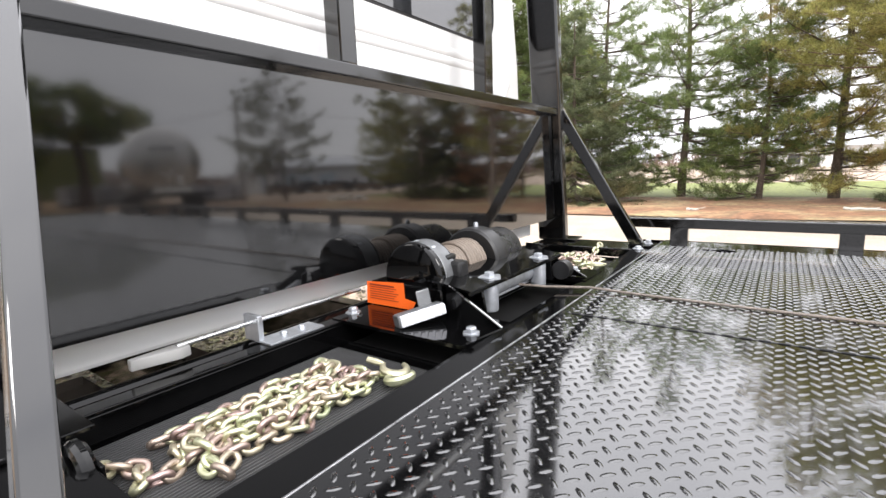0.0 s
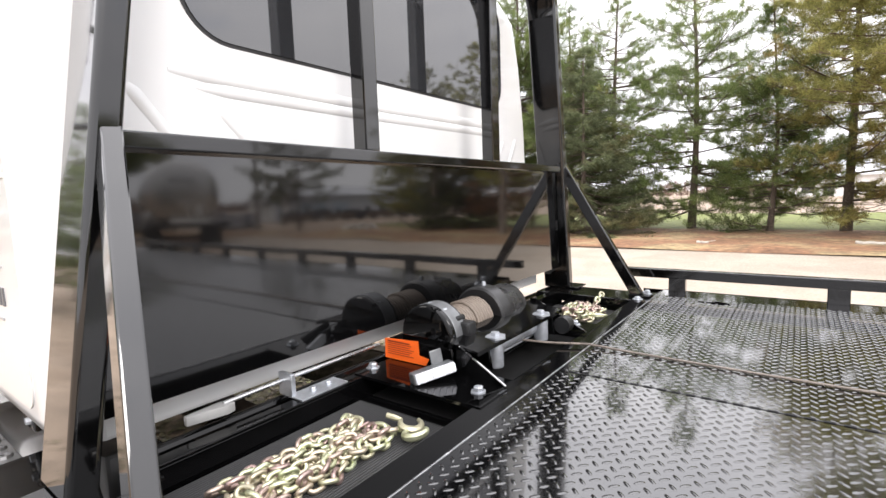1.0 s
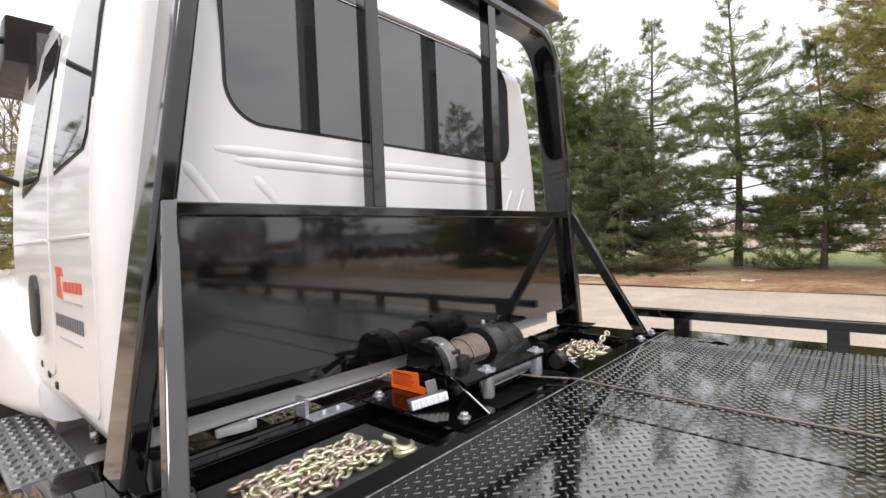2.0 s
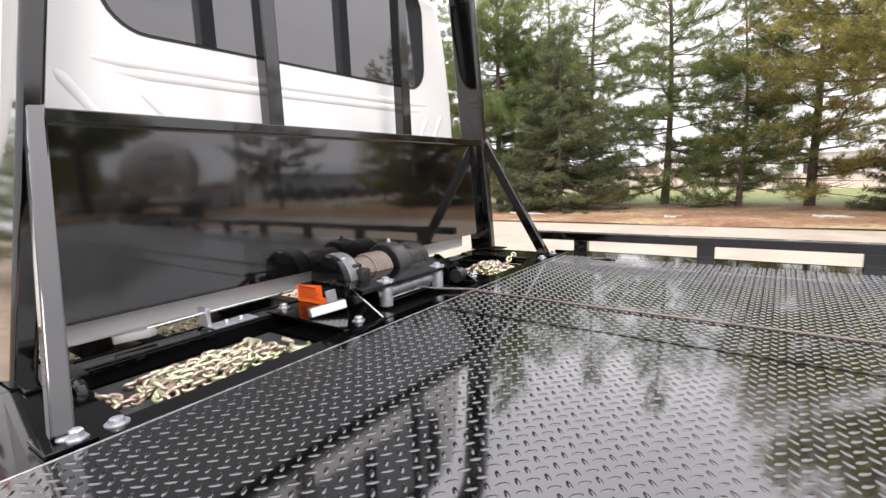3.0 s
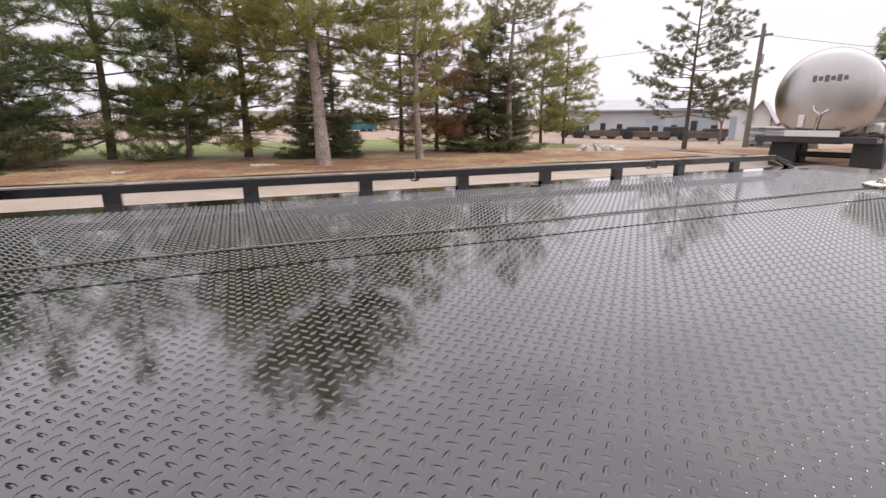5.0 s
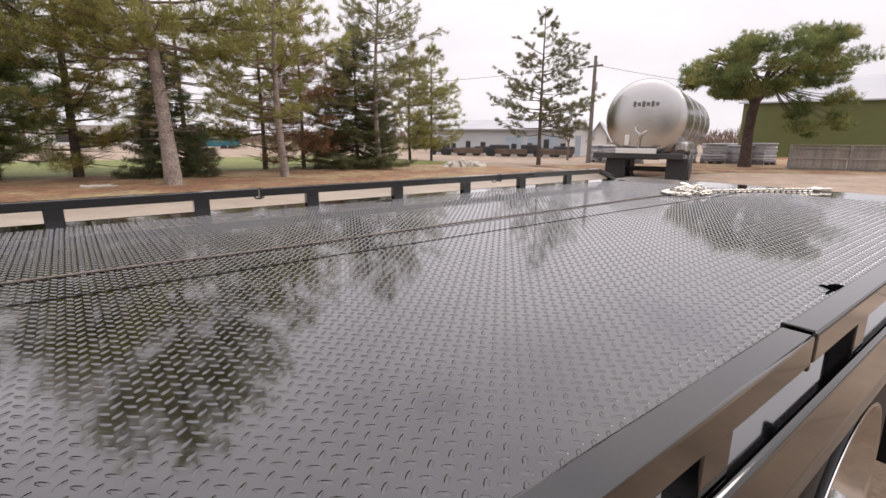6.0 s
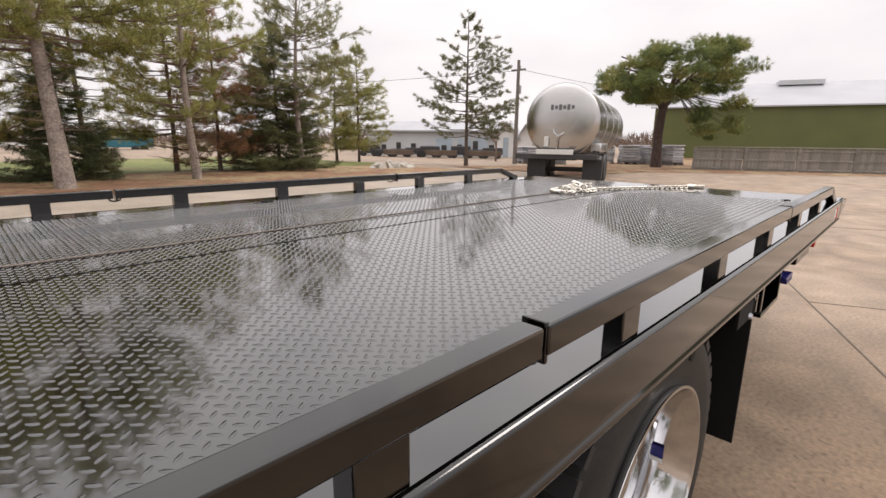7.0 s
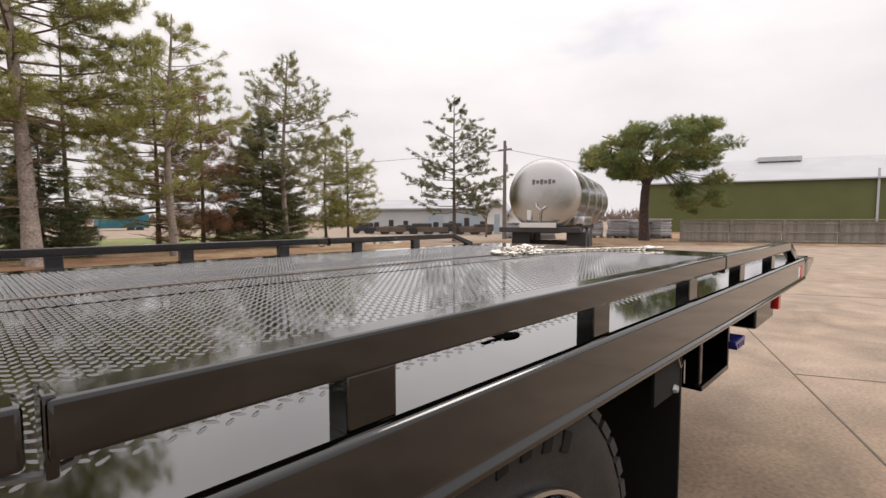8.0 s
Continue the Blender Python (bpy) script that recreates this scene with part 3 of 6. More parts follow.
    # key-hole tie-down slots; black plates on the deck paint the shade inside them
    for x, y in ((2.55, 2.36), (5.19, 2.38), (7.8, 2.38), (5.235, 0.139), (7.8, 0.24), (2.6, 0.22)):
        bm = B()
        prism(bm, [(x + 0.034 * math.cos(a * math.pi / 10), y + 0.019 * math.sin(a * math.pi / 10)) for a in range(20)], "z", DECK + 0.0005, DECK + 0.003)
        prism(bm, rounded(x - 0.088, x - 0.02, y - 0.0025, y + 0.0025, 0.002, 3), "z", DECK + 0.0005, DECK + 0.0028)
        prism(bm, rounded(x - 0.024, x - 0.004, y + 0.010, y + 0.034, 0.004, 3), "z", DECK + 0.0005, DECK + 0.0026)
        on_bed("key_slot", bm, "void", "tie-down slot, its shade drawn as a black plate")
    # long frame rails underneath
    for y in (0.75, 1.85):
        on_bed("long_sill", box(B(), 2.285, 8.2, y, y + 0.08, 0.86, DECK - 0.012, 0.004), "black")
    for k in range(14):
        on_bed("cross_member", box(B(), 2.4 + 0.43 * k, 2.46 + 0.43 * k, 0.03, 2.55, 0.98, DECK - 0.008), "black")


bed_parts()


def tread_lugs():
    """Raised lugs in two crossed directions, 32.5 mm apart."""
    pitch = 0.0325
    nx, ny = int((REAR - FRONT - 0.5) / pitch), int(2.312 / pitch)
    gx, gy = np.meshgrid(np.arange(nx), np.arange(ny), indexing="ij")
    gx, gy = gx.ravel() * pitch + FRONT + 0.016, gy.ravel() * pitch + 0.147
    c = np.concatenate([np.stack([gx, gy], 1), np.stack([gx + pitch / 2, gy - pitch / 2], 1)])
    ang = np.concatenate([np.full(len(gx), -math.pi / 4), np.full(len(gx), math.pi / 4)])
    keep = np.abs(c[:, 1] - 1.275) > 0.007
    c, ang = c[keep], ang[keep]
    half, wide, high = 0.0122, 0.0046, 0.0014
    us = [-1, -0.6, 0, 0.6, 1, 0.6, 0, -0.6]
    vs = [0, -0.78, -1, -0.78, 0, 0.78, 1, 0.78]
    ring = np.array([[u * half, v * wide, -0.0006] for u, v in zip(us, vs)])
    top = np.array([[u * half * 0.74, v * wide * 0.56, high] for u, v in zip(us, vs)])
    t = np.concatenate([ring, top])
    ca, sa = np.cos(ang)[:, None], np.sin(ang)[:, None]
    x = t[None, :, 0] * ca - t[None, :, 1] * sa + c[:, 0:1]
    y = t[None, :, 0] * sa + t[None, :, 1] * ca + c[:, 1:2]
    z = np.broadcast_to(t[None, :, 2] + DECK, x.shape)
    verts = np.stack([x, y, z], -1).reshape(-1, 3)
    tri = [(k, (k + 1) % 8, 8 + (k + 1) % 8) for k in range(8)] + [(k, 8 + (k + 1) % 8, 8 + k) for k in range(8)]
    tri += [(8, 8 + k, 9 + k) for k in range(1, 7)]
    tri = np.array(tri)
    faces = (tri[None] + (np.arange(len(c)) * 16)[:, None, None]).reshape(-1, 3)
    me = mesh_np("tread_pattern", verts, faces, "deck", True)
    ob = on_bed("tread_pattern", me, "deck")
    tagged(ob, "raised lugs of the tread plate", kind="stuff")


tread_lugs()


def trough_parts():
    """The sunk tray between headboard and deck."""
    on_bed("front_angle", prism(B(), [(2.205, DECK - 0.001), (2.272, DECK - 0.001), (2.272, DECK - 0.03), (2.217, DECK - 0.03), (2.217, 1.03), (2.205, 1.03)], "y", 0.2, 2.44), "black")
    on_bed("rear_angle", box(B(), 1.795, 1.835, 0.10, 2.50, DECK - 0.008, DECK - 0.001, 0.002), "black")
    on_bed("rear_lip", box(B(), 1.828, 1.834, 0.35, 2.36, 1.03, DECK - 0.009, 0.002), "black")
    on_bed("front_bar", tube(B(), [(1.735, 0.10, DECK - 0.02), (1.735, 2.50, DECK - 0.02)], 0.014, 10), "black")
    on_bed("tray_floor", box(B(), 1.836, 2.22, 0.30, 2.40, 1.022, 1.034), "flap")
    on_bed("end_plate", box(B(), 1.73, 2.271, 0.058, 0.352, 1.06, DECK - 0.002, 0.003), "black")
    on_bed("end_plate", box(B(), 1.73, 2.271, 2.28, 2.49, 1.06, DECK - 0.002, 0.003), "black")
    for y in (0.935, 1.80):
        on_bed("tray_rib", box(B(), 1.835, 2.205, y, y + 0.010, 1.034, 1.052), "black")
    for y in (0.245, 0.327, 2.30, 2.44):
        bm = lathe(B(), [(0.0, DECK + 0.012), (0.008, DECK + 0.012), (0.013, DECK + 0.010), (0.014, DECK + 0.002), (0.022, DECK + 0.0015), (0.022, DECK - 0.002)], 12, (2.225, y, 0), "z")
        on_bed("plate_bolt", bm, "zinc", "bright zinc bolt")


trough_parts()


def tray_mat(y0, y1):
    bm = B()
    x = 1.845
    prof = []
    while x < 2.195:
        prof += [(x, 1.0365), (x + 0.0008, 1.0415), (x + 0.0036, 1.0415), (x + 0.0044, 1.0365)]
        x += 0.0075
    a = [bm.verts.new((p, y0, z)) for p, z in prof]
    b = [bm.verts.new((p, y1, z)) for p, z in prof]
    for i in range(len(a) - 1):
        bm.faces.new((a[i], a[i + 1], b[i + 1], b[i]))
    bm.faces.new([bm.verts.new(p) for p in ((1.845, y1, 1.0345), (2.20, y1, 1.0345), (2.20, y0, 1.0345), (1.845, y0, 1.0345))])
    solid("rubber_mat", bm, "mat", "black ribbed rubber mat lying in the tray", "mat", "tray mats", smooth=0)


tray_mat(0.36, 0.92)
tray_mat(1.82, 2.27)

# ---- headboard ----
headboard = thing("headboard", "glossy black steel cab guard with solid lower panel and window bars", "headboard", at=(1.78, 1.33, 1.1))


def on_head(name, bm, mat="black", label="", parent=None, smooth=30):
    ob = part(name, bm, mat, parent or headboard, label, smooth)
    if parent is None:
        ob.matrix_parent_inverse = headboard.matrix_world.inverted()
    return ob


def swept_box(bm, path, w, d, r=0.011):
    """A square tube in the y-z plane along (y, z) points, w across and from x0 to x1 = d."""
    rings = []
    n = len(path)
    for i, (y, z) in enumerate(path):
        ty = path[min(i + 1, n - 1)][0] - path[max(i - 1, 0)][0]
        tz = path[min(i + 1, n - 1)][1] - path[max(i - 1, 0)][1]
        length = math.hypot(ty, tz)
        ny, nz = -tz / length * w / 2, ty / length * w / 2
        ny, nz = ny / (w / 2), nz / (w / 2)
        ring = []
        for cx, cs, start in ((d[1] - r, w / 2 - r, 0), (d[0] + r, w / 2 - r, 90), (d[0] + r, r - w / 2, 180), (d[1] - r, r - w / 2, 270)):
            for k in range(5):
                a = radians(start + 22.5 * k)
                off = cs + r * math.sin(a)
                ring.append(bm.verts.new((cx + r * math.cos(a), y + ny * off, z + nz * off)))
        rings.append(ring)
    flat = bm.faces.layers.int.new("flat")
    for i, (r0, r1) in enumerate(zip(rings, rings[1:])):
        straight = math.dist(path[i], path[i + 1]) > 0.3
        for k in range(20):
            f = bm.faces.new((r0[k], r0[(k + 1) % 20], r1[(k + 1) % 20], r1[k]))
            f[flat] = int(k in (9, 19) or (k in (4, 14) and straight))
    bm.faces.new(rings[0][::-1])
    bm.faces.new(rings[-1])
    bmesh.ops.recalc_face_normals(bm, faces=bm.faces)
    return bm


def head_parts():
    near0, near1, far1, far0 = (0.284, DECK), (0.478, 2.44), (2.325, 2.44), (2.475, DECK)
    top = 2.655
    path = [near0]
    for k in range(9):
        a = radians(180 - 90 * k / 8)
        path.append((near1[0] + 0.215 + 0.195 * math.cos(a) * 1.05, 2.45 + (top - 2.45) * math.sin(a)))
    for k in range(9):
        a = radians(90 - 90 * k / 8)
        path.append((far1[0] - 0.215 + 0.195 * math.cos(a) * 1.05, 2.45 + (top - 2.45) * math.sin(a)))
    path.append(far0)
    on_head("hoop", swept_box(B(), path, 0.052, (1.695, 1.84)), "guard", "bent square-tube hoop")
    on_head("cross_bar", box(B(), 1.775, 1.83, 0.38, 2.39, 1.701, 1.734, 0.004), "guard")
    for y in (1.010, 1.702):
        on_head("window_bar", box(B(), 1.778, 1.829, y, y + 0.056, 1.732, 2.64, 0.004), "guard")
    on_head("lower_panel", prism(B(), [(0.33, 1.206), (2.42, 1.206), (2.35, 1.705), (0.40, 1.705)], "x", 1.783, 1.79), "panel", "mirror-gloss black steel panel")
    on_head("panel_edge", box(B(), 1.776, 1.783, 0.345, 2.42, 1.203, 1.22), "black")
    for name, a, b in (("brace", (1.812, 0.389, 1.733), (2.205, 0.246, DECK)), ("brace", (1.812, 2.425, 1.733), (2.205, 2.385, DECK))):
        on_head(name, bar(B(), a, b, 0.036, 0.05, (1, 0, 1), 0.004), "guard")
    for y in (0.33, 2.47):
        on_head("foot_plate", box(B(), 1.72, 1.90, y - 0.06, y + 0.06, DECK, DECK + 0.008, 0.002), "black")
    for y in (0.246, 2.385):
        on_head("foot_plate", box(B(), 2.17, 2.265, y - 0.04, y + 0.04, DECK, DECK + 0.008, 0.002), "black")
        on_head("foot_bolt", lathe(B(), [(0.0, 1.128), (0.009, 1.127), (0.012, 1.124), (0.012, 1.112), (0.019, 1.111), (0.019, 1.108)], 6, (2.245, y + 0.012, 0), "z"), "zinc", "bright zinc bolt")


head_parts()


def light_bar():
    """A warning light bar on feet on top of the hoop."""
    own = thing("light_bar", "clear and amber warning light bar on top of the cab guard", "light bar", at=(1.77, 1.39, 2.68))
    y0, y1, z0 = 0.46, 2.27, 2.715

    def put(name, bm, mat, label=""):
        part(name, bm, mat, own, label).matrix_parent_inverse = own.matrix_world.inverted()

    for y in (0.80, 1.98):
        put("foot", box(B(), 1.73, 1.81, y - 0.03, y + 0.03, 2.680, z0 + 0.004, 0.004), "guard")
    put("base", box(B(), 1.64, 1.90, y0, y1, z0, z0 + 0.028, 0.008), "dullalloy", "scuffed aluminium base")
    n = 6
    for k in range(n):
        a, b = y0 + (y1 - y0) * k / n, y0 + (y1 - y0) * (k + 1) / n
        put("lens", box(B(), 1.65, 1.89, a + 0.003, b - 0.003, z0 + 0.029, z0 + 0.115, 0.03, 3), "amber" if k in (0, n - 1) else "led", "amber lens" if k in (0, n - 1) else "clear lens")


light_bar()

# ---- winch ----
winch = thing("winch", "black electric winch with wound wire rope and zinc roller fairlead", "winch", at=(1.97, 1.37, 1.1))


def on_winch(name, bm, mat="cast", label="", parent=None, smooth=30):
    ob = part(name, bm, mat, parent or winch, label, smooth)
    if parent is None:
        ob.matrix_parent_inverse = winch.matrix_world.inverted()
    return ob


def winch_parts():
    bm = B()
    for x0, x1, y0, y1 in ((1.80, 2.075, 0.945, 1.79), (2.075, 2.225, 0.945, 1.135), (2.075, 2.225, 1.62, 1.79)):
        box(bm, x0, x1, y0, y1, DECK - 0.006, DECK + 0.002)
    on_winch("base_plate", bm, "black", "plate cut open below the rollers")
    on_winch("mount_channel", box(B(), 1.80, 2.035, 1.13, 1.76, DECK + 0.002, 1.158, 0.004), "black")
    # sloped cover plate in front of the drum
    on_winch("cover_plate", prism(B(), [(1.995, 1.196), (2.128, 1.177), (2.128, 1.165), (2.122, 1.165), (2.121, 1.172), (1.995, 1.190)], "y", 1.09, 1.66), "black")
    ax, az = 1.93, 1.182
    on_winch("gear_housing", lathe(B(), [(0.0, 1.114), (0.086, 1.114), (0.093, 1.117), (0.097, 1.122), (0.097, 1.148), (0.097, 1.192), (0.03, 1.196)], 40, (ax, 0, az)), "black")
    for k in range(3):
        a = radians(60 + 34 * k)
        on_winch("housing_bolt", lathe(B(), [(0.0, 1.142), (0.006, 1.142), (0.007, 1.146), (0.007, 1.156)], 6, (ax + 0.0935 * math.cos(a), 0, az + 0.0935 * math.sin(a))), "zinc")
    on_winch("cap_band", lathe(B(), [(0.0972, 1.136), (0.0985, 1.138), (0.0985, 1.186), (0.0972, 1.188)], 40, (ax, 0, az)), "dullalloy", "scuffed grey band with a worn label")
    on_winch("drum_flange", lathe(B(), [(0.03, 1.196), (0.09, 1.196), (0.09, 1.204), (0.03, 1.205)], 32, (ax, 0, az)), "cast")
    drum = on_winch("rope_drum", lathe(B(), [(0.02, 1.209), (0.054, 1.209), (0.054, 1.402), (0.02, 1.402)], 24, (ax, 0, az)), "cast")
    for layer, (radius, y0, y1) in enumerate(((0.0605, 1.2165, 1.398), (0.0695, 1.300, 1.396))):
        coil, turns = [], int((y1 - y0) / 0.0122)
        for k in range(18 * turns + 1):
            a = 2 * math.pi * k / 18
            coil.append((ax + radius * math.cos(a), y0 + (y1 - y0) * k / (18 * turns), az + radius * math.sin(a)))
        part("wound_rope", tube(B(), coil, 0.0064, 6), "drumrope", drum, "brown wire rope wound on the drum", 80)
    on_winch("drum_flange", lathe(B(), [(0.03, 1.404), (0.094, 1.404), (0.101, 1.410), (0.103, 1.420), (0.103, 1.466), (0.098, 1.474), (0.03, 1.475)], 40, (ax, 0, az)), "cast")
    on_winch("motor", lathe(B(), [(0.03, 1.474), (0.088, 1.476), (0.090, 1.486), (0.086, 1.494), (0.085, 1.600), (0.079, 1.614), (0.03, 1.620), (0.0, 1.620)], 36, (ax, 0, az)), "scuffed", "worn black motor can")
    on_winch("clutch_block", box(B(), ax + 0.070, ax + 0.118, 1.168, 1.215, az - 0.005, az + 0.045, 0.008), "cast")
    on_winch("clutch_lever", box(B(), ax + 0.055, ax + 0.085, 1.160, 1.205, az + 0.045, az + 0.062, 0.006), "cast")
    on_winch("vent_cap", lathe(B(), [(0.0, 1.298), (0.006, 1.298), (0.008, 1.292), (0.008, 1.28)], 10, (ax, 1.445, 0), "z"), "zinc")
    # roller fairlead
    for y in (1.23, 1.54):
        on_winch("upright_roller", lathe(B(), [(0.0, 1.090), (0.022, 1.090), (0.024, 1.093), (0.024, 1.174), (0.022, 1.177), (0.0, 1.177)], 20, (2.10, y, 0), "z"), "zinc", "zinc plated roller")
        on_winch("roller_nut", lathe(B(), [(0.013, 1.177), (0.034, 1.178), (0.034, 1.184), (0.014, 1.185), (0.014, 1.194), (0.008, 1.196), (0.0, 1.196)], 6, (2.10, y, 0), "z"), "zinc")
    on_winch("level_roller", tube(B(), [(2.072, 1.19, 1.136), (2.072, 1.60, 1.136)], 0.025, 20), "zinc", "long zinc plated roller")
    on_winch("level_roller", tube(B(), [(2.06, 1.20, 1.10), (2.06, 1.58, 1.10)], 0.014, 16), "zinc", "long zinc plated roller")
    on_winch("roller_bracket", prism(B(), [(2.03, 1.10), (2.13, 1.10), (2.12, 1.165), (2.05, 1.172), (2.03, 1.172)], "y", 1.585, 1.595), "black")
    on_winch("roller_bracket", prism(B(), [(2.03, 1.10), (2.12, 1.10), (2.11, 1.155), (2.05, 1.168), (2.03, 1.168)], "y", 1.172, 1.182), "black")
    on_winch("gusset", prism(B(), [(2.06, 1.183), (2.072, 1.183), (2.213, 1.1025), (2.06, 1.1025)], "y", 1.086, 1.094), "black")
    on_winch("gusset_edge", bar(B(), (2.068, 1.09, 1.184), (2.214, 1.085, 1.103), 0.005, 0.003), "steel", "bare bright edge")
    on_winch("gusset", prism(B(), [(2.00, 1.205), (2.02, 1.205), (2.215, 1.104), (2.00, 1.104)], "y", 1.66, 1.668), "black")
    on_winch("roller_peg", lathe(B(), [(0.0, 1.60), (0.03, 1.60), (0.03, 1.64), (0.022, 1.645), (0.022, 1.66), (0.0, 1.66)], 18, (2.15, 0, 1.132), "y"), "cast")
    for x, y in ((2.172, 1.02), (1.815, 1.005), (1.83, 1.74), (2.145, 1.74)):
        on_winch("mount_bolt", lathe(B(), [(0.0, 1.118), (0.009, 1.118), (0.013, 1.115), (0.013, 1.106), (0.021, 1.105), (0.021, 1.102)], 6, (x, y, 0), "z"), "zinc", "zinc hex bolt")
    # orange warning tag at the near end
    tag = on_winch("warning_tag", prism(B(), [(1.783, 1.104), (1.945, 1.1045), (1.957, 1.126), (1.92, 1.132), (1.918, 1.174), (1.785, 1.166)], "y", 1.092, 1.094), "orange", "bright orange warning tag")
    for k in range(7):
        z = 1.160 - 0.0065 * k
        part("print_line", box(B(), 1.797, (1.900 if k else 1.885) - 0.008 * (k % 3), 1.0905, 1.0918, z - (0.0022 if k == 0 else 0.0008), z + (0.0022 if k == 0 else 0.0008)), "tagprint", tag)
    on_winch("control_box", box(B(), 1.80, 2.04, 1.095, 1.20, 1.102, 1.170, 0.004), "black")


winch_parts()

work_light = thing("work_light", "small clear LED work light bar on a steel bracket", "lamp", at=(2.04, 1.01, 1.1))


def on_light(name, bm, mat, label="", parent=None):
    ob = part(name, bm, mat, parent or work_light, label)
    if parent is None:
        ob.matrix_parent_inverse = work_light.matrix_world.inverted()
    return ob


def work_light_parts():
    turn = pose(2.020, 0.958, 1.103, -8, -7, 64)

    def put(name, bm, mat, label=""):
        for v in bm.verts:
            v.co = turn @ v.co
        on_light(name, bm, mat, label)

    put("housing", box(B(), 0, 0.126, 0.006, 0.044, 0, 0.032, 0.006), "dullalloy")
    put("lens", box(B(), 0.004, 0.122, -0.002, 0.007, 0.003, 0.031, 0.003), "led", "clear ribbed lens")
    for k in range(6):
        put("lens_rib", box(B(), 0.012 + 0.0195 * k, 0.024 + 0.0195 * k, -0.0045, -0.0015, 0.006, 0.028, 0.002), "led")
    put("bracket", box(B(), 0.070, 0.106, 0.036, 0.040, 0.0, 0.070, 0.003), "dullalloy", "dull steel bracket")


work_light_parts()

release_rod = thing("release_rod", "bright steel winch release rod with pale grip in a zinc bracket", "rod", at=(1.79, 0.78, 1.1))


def on_rod(name, bm, mat, label="", smooth=30):
    ob = part(name, bm, mat, release_rod, label, smooth)
    ob.matrix_parent_inverse = release_rod.matrix_world.inverted()


def rod_parts():
    on_rod("rod", tube(B(), [(1.75, 0.585, 1.136), (1.75, 0.78, 1.139), (1.752, 1.095, 1.138)], 0.0055, 10), "steel")
    on_rod("grip", prism(B(), [(1.738, 0.500), (1.752, 0.500), (1.770, 0.585), (1.764, 0.606), (1.738, 0.606), (1.730, 0.585)], "z", 1.114, 1.136, 0.0025), "grip", "pale grey plastic grip")
    on_rod("bracket_foot", box(B(), 1.772, 1.832, 0.742, 0.892, 1.0995, 1.104, 0.001), "zinc", "zinc plated angle bracket")
    on_rod("bracket_ear", box(B(), 1.735, 1.790, 0.742, 0.756, 1.0995, 1.160, 0.003), "zinc")
    for y in (0.80, 0.85):
        on_rod("bracket_bolt", lathe(B(), [(0.0, 1.114), (0.007, 1.113), (0.009, 1.111), (0.009, 1.104)], 6, (1.80, y, 0), "z"), "zinc")


rod_parts()

# ---- wire rope and chains ----


def wire_rope():
    bm = B()
    pts = [(1.95, 1.40, 1.112), (2.06, 1.42, 1.118), (2.16, 1.455, 1.112), (2.278, 1.51, 1.110)]
    for k in range(40):
        x = 2.4 + 0.116 * k
        pts.append((x, 1.515 - 0.02 * math.sin((x - 2.4) * 1.1) - 0.012 * (x - 2.4) / 2 + 0.006 * math.sin(x * 4.1), DECK + 0.0050))
    tube(bm, pts, 0.0038, 8)
    solid("wire_rope", bm, "cable", "thin steel wire rope lying along the deck", "wire rope")


wire_rope()


def link_mesh(name, length, width, wire, mat):
    bm = B()
    r = width / 2 - wire
    s = length / 2 - wire - r
    pts = []
    for k in range(7):
        a = radians(-90 + 180 * k / 6)
        pts.append((s + r * math.cos(a), r * math.sin(a), 0))
    for k in range(7):
        a = radians(90 + 180 * k / 6)
        pts.append((-s + r * math.cos(a), r * math.sin(a), 0))
    tube(bm, pts, wire, 6, closed=True)
    return mesh_of(name, bm, mat, 80)


LINK = link_mesh("link", 0.043, 0.032, 0.0056, "chain")
REAR_LINK = link_mesh("link", 0.050, 0.037, 0.0052, "bare_chain")


def hook_bm(scale):
    bm = B()
    pts, rad = [], []
    for k in range(14):
        a = radians(-100 + 250 * k / 13)
        pts.append((0.032 * math.cos(a) * scale, 0.030 * math.sin(a) * scale, 0))
        rad.append((0.006 + 0.006 * math.sin(math.pi * k / 13)) * scale)
    pts = [(-0.01 * scale, -0.075 * scale, 0), (-0.008 * scale, -0.05 * scale, 0)] + pts
    rad = [0.008 * scale, 0.009 * scale] + rad
    return tube(bm, pts, rad, 8)


def chain_along(owner, pts, mesh, rng, pitch=0.0245, lift=0.0, jitter=12):
    """Hangs links one after another along a line, turned by turns flat and on edge."""
    pts = [Vector(p) for p in pts]
    walk_on, k = 0.0, 0
    for a, b in zip(pts, pts[1:]):
        seg = (b - a).length
        while walk_on < seg:
            p = a.lerp(b, walk_on / seg)
            yaw = math.degrees(math.atan2(b.y - a.y, b.x - a.x))
            slope = -math.degrees(math.asin(max(-1, min(1, (b.z - a.z) / seg))))
            ob = new("link", mesh)
            ob.parent = owner
            roll = (40 if k % 2 else -46) + rng.uniform(-jitter, jitter)
            ob.matrix_world = Matrix.Translation(p + Vector((0, 0, lift))) @ Euler((0, 0, radians(yaw + rng.uniform(-jitter, jitter)))).to_matrix().to_4x4() @ Euler((0, radians(slope), 0)).to_matrix().to_4x4() @ Euler((radians(roll), 0, 0)).to_matrix().to_4x4()
            ob.matrix_parent_inverse = Matrix()
            walk_on += pitch
            k += 1
        walk_on -= seg


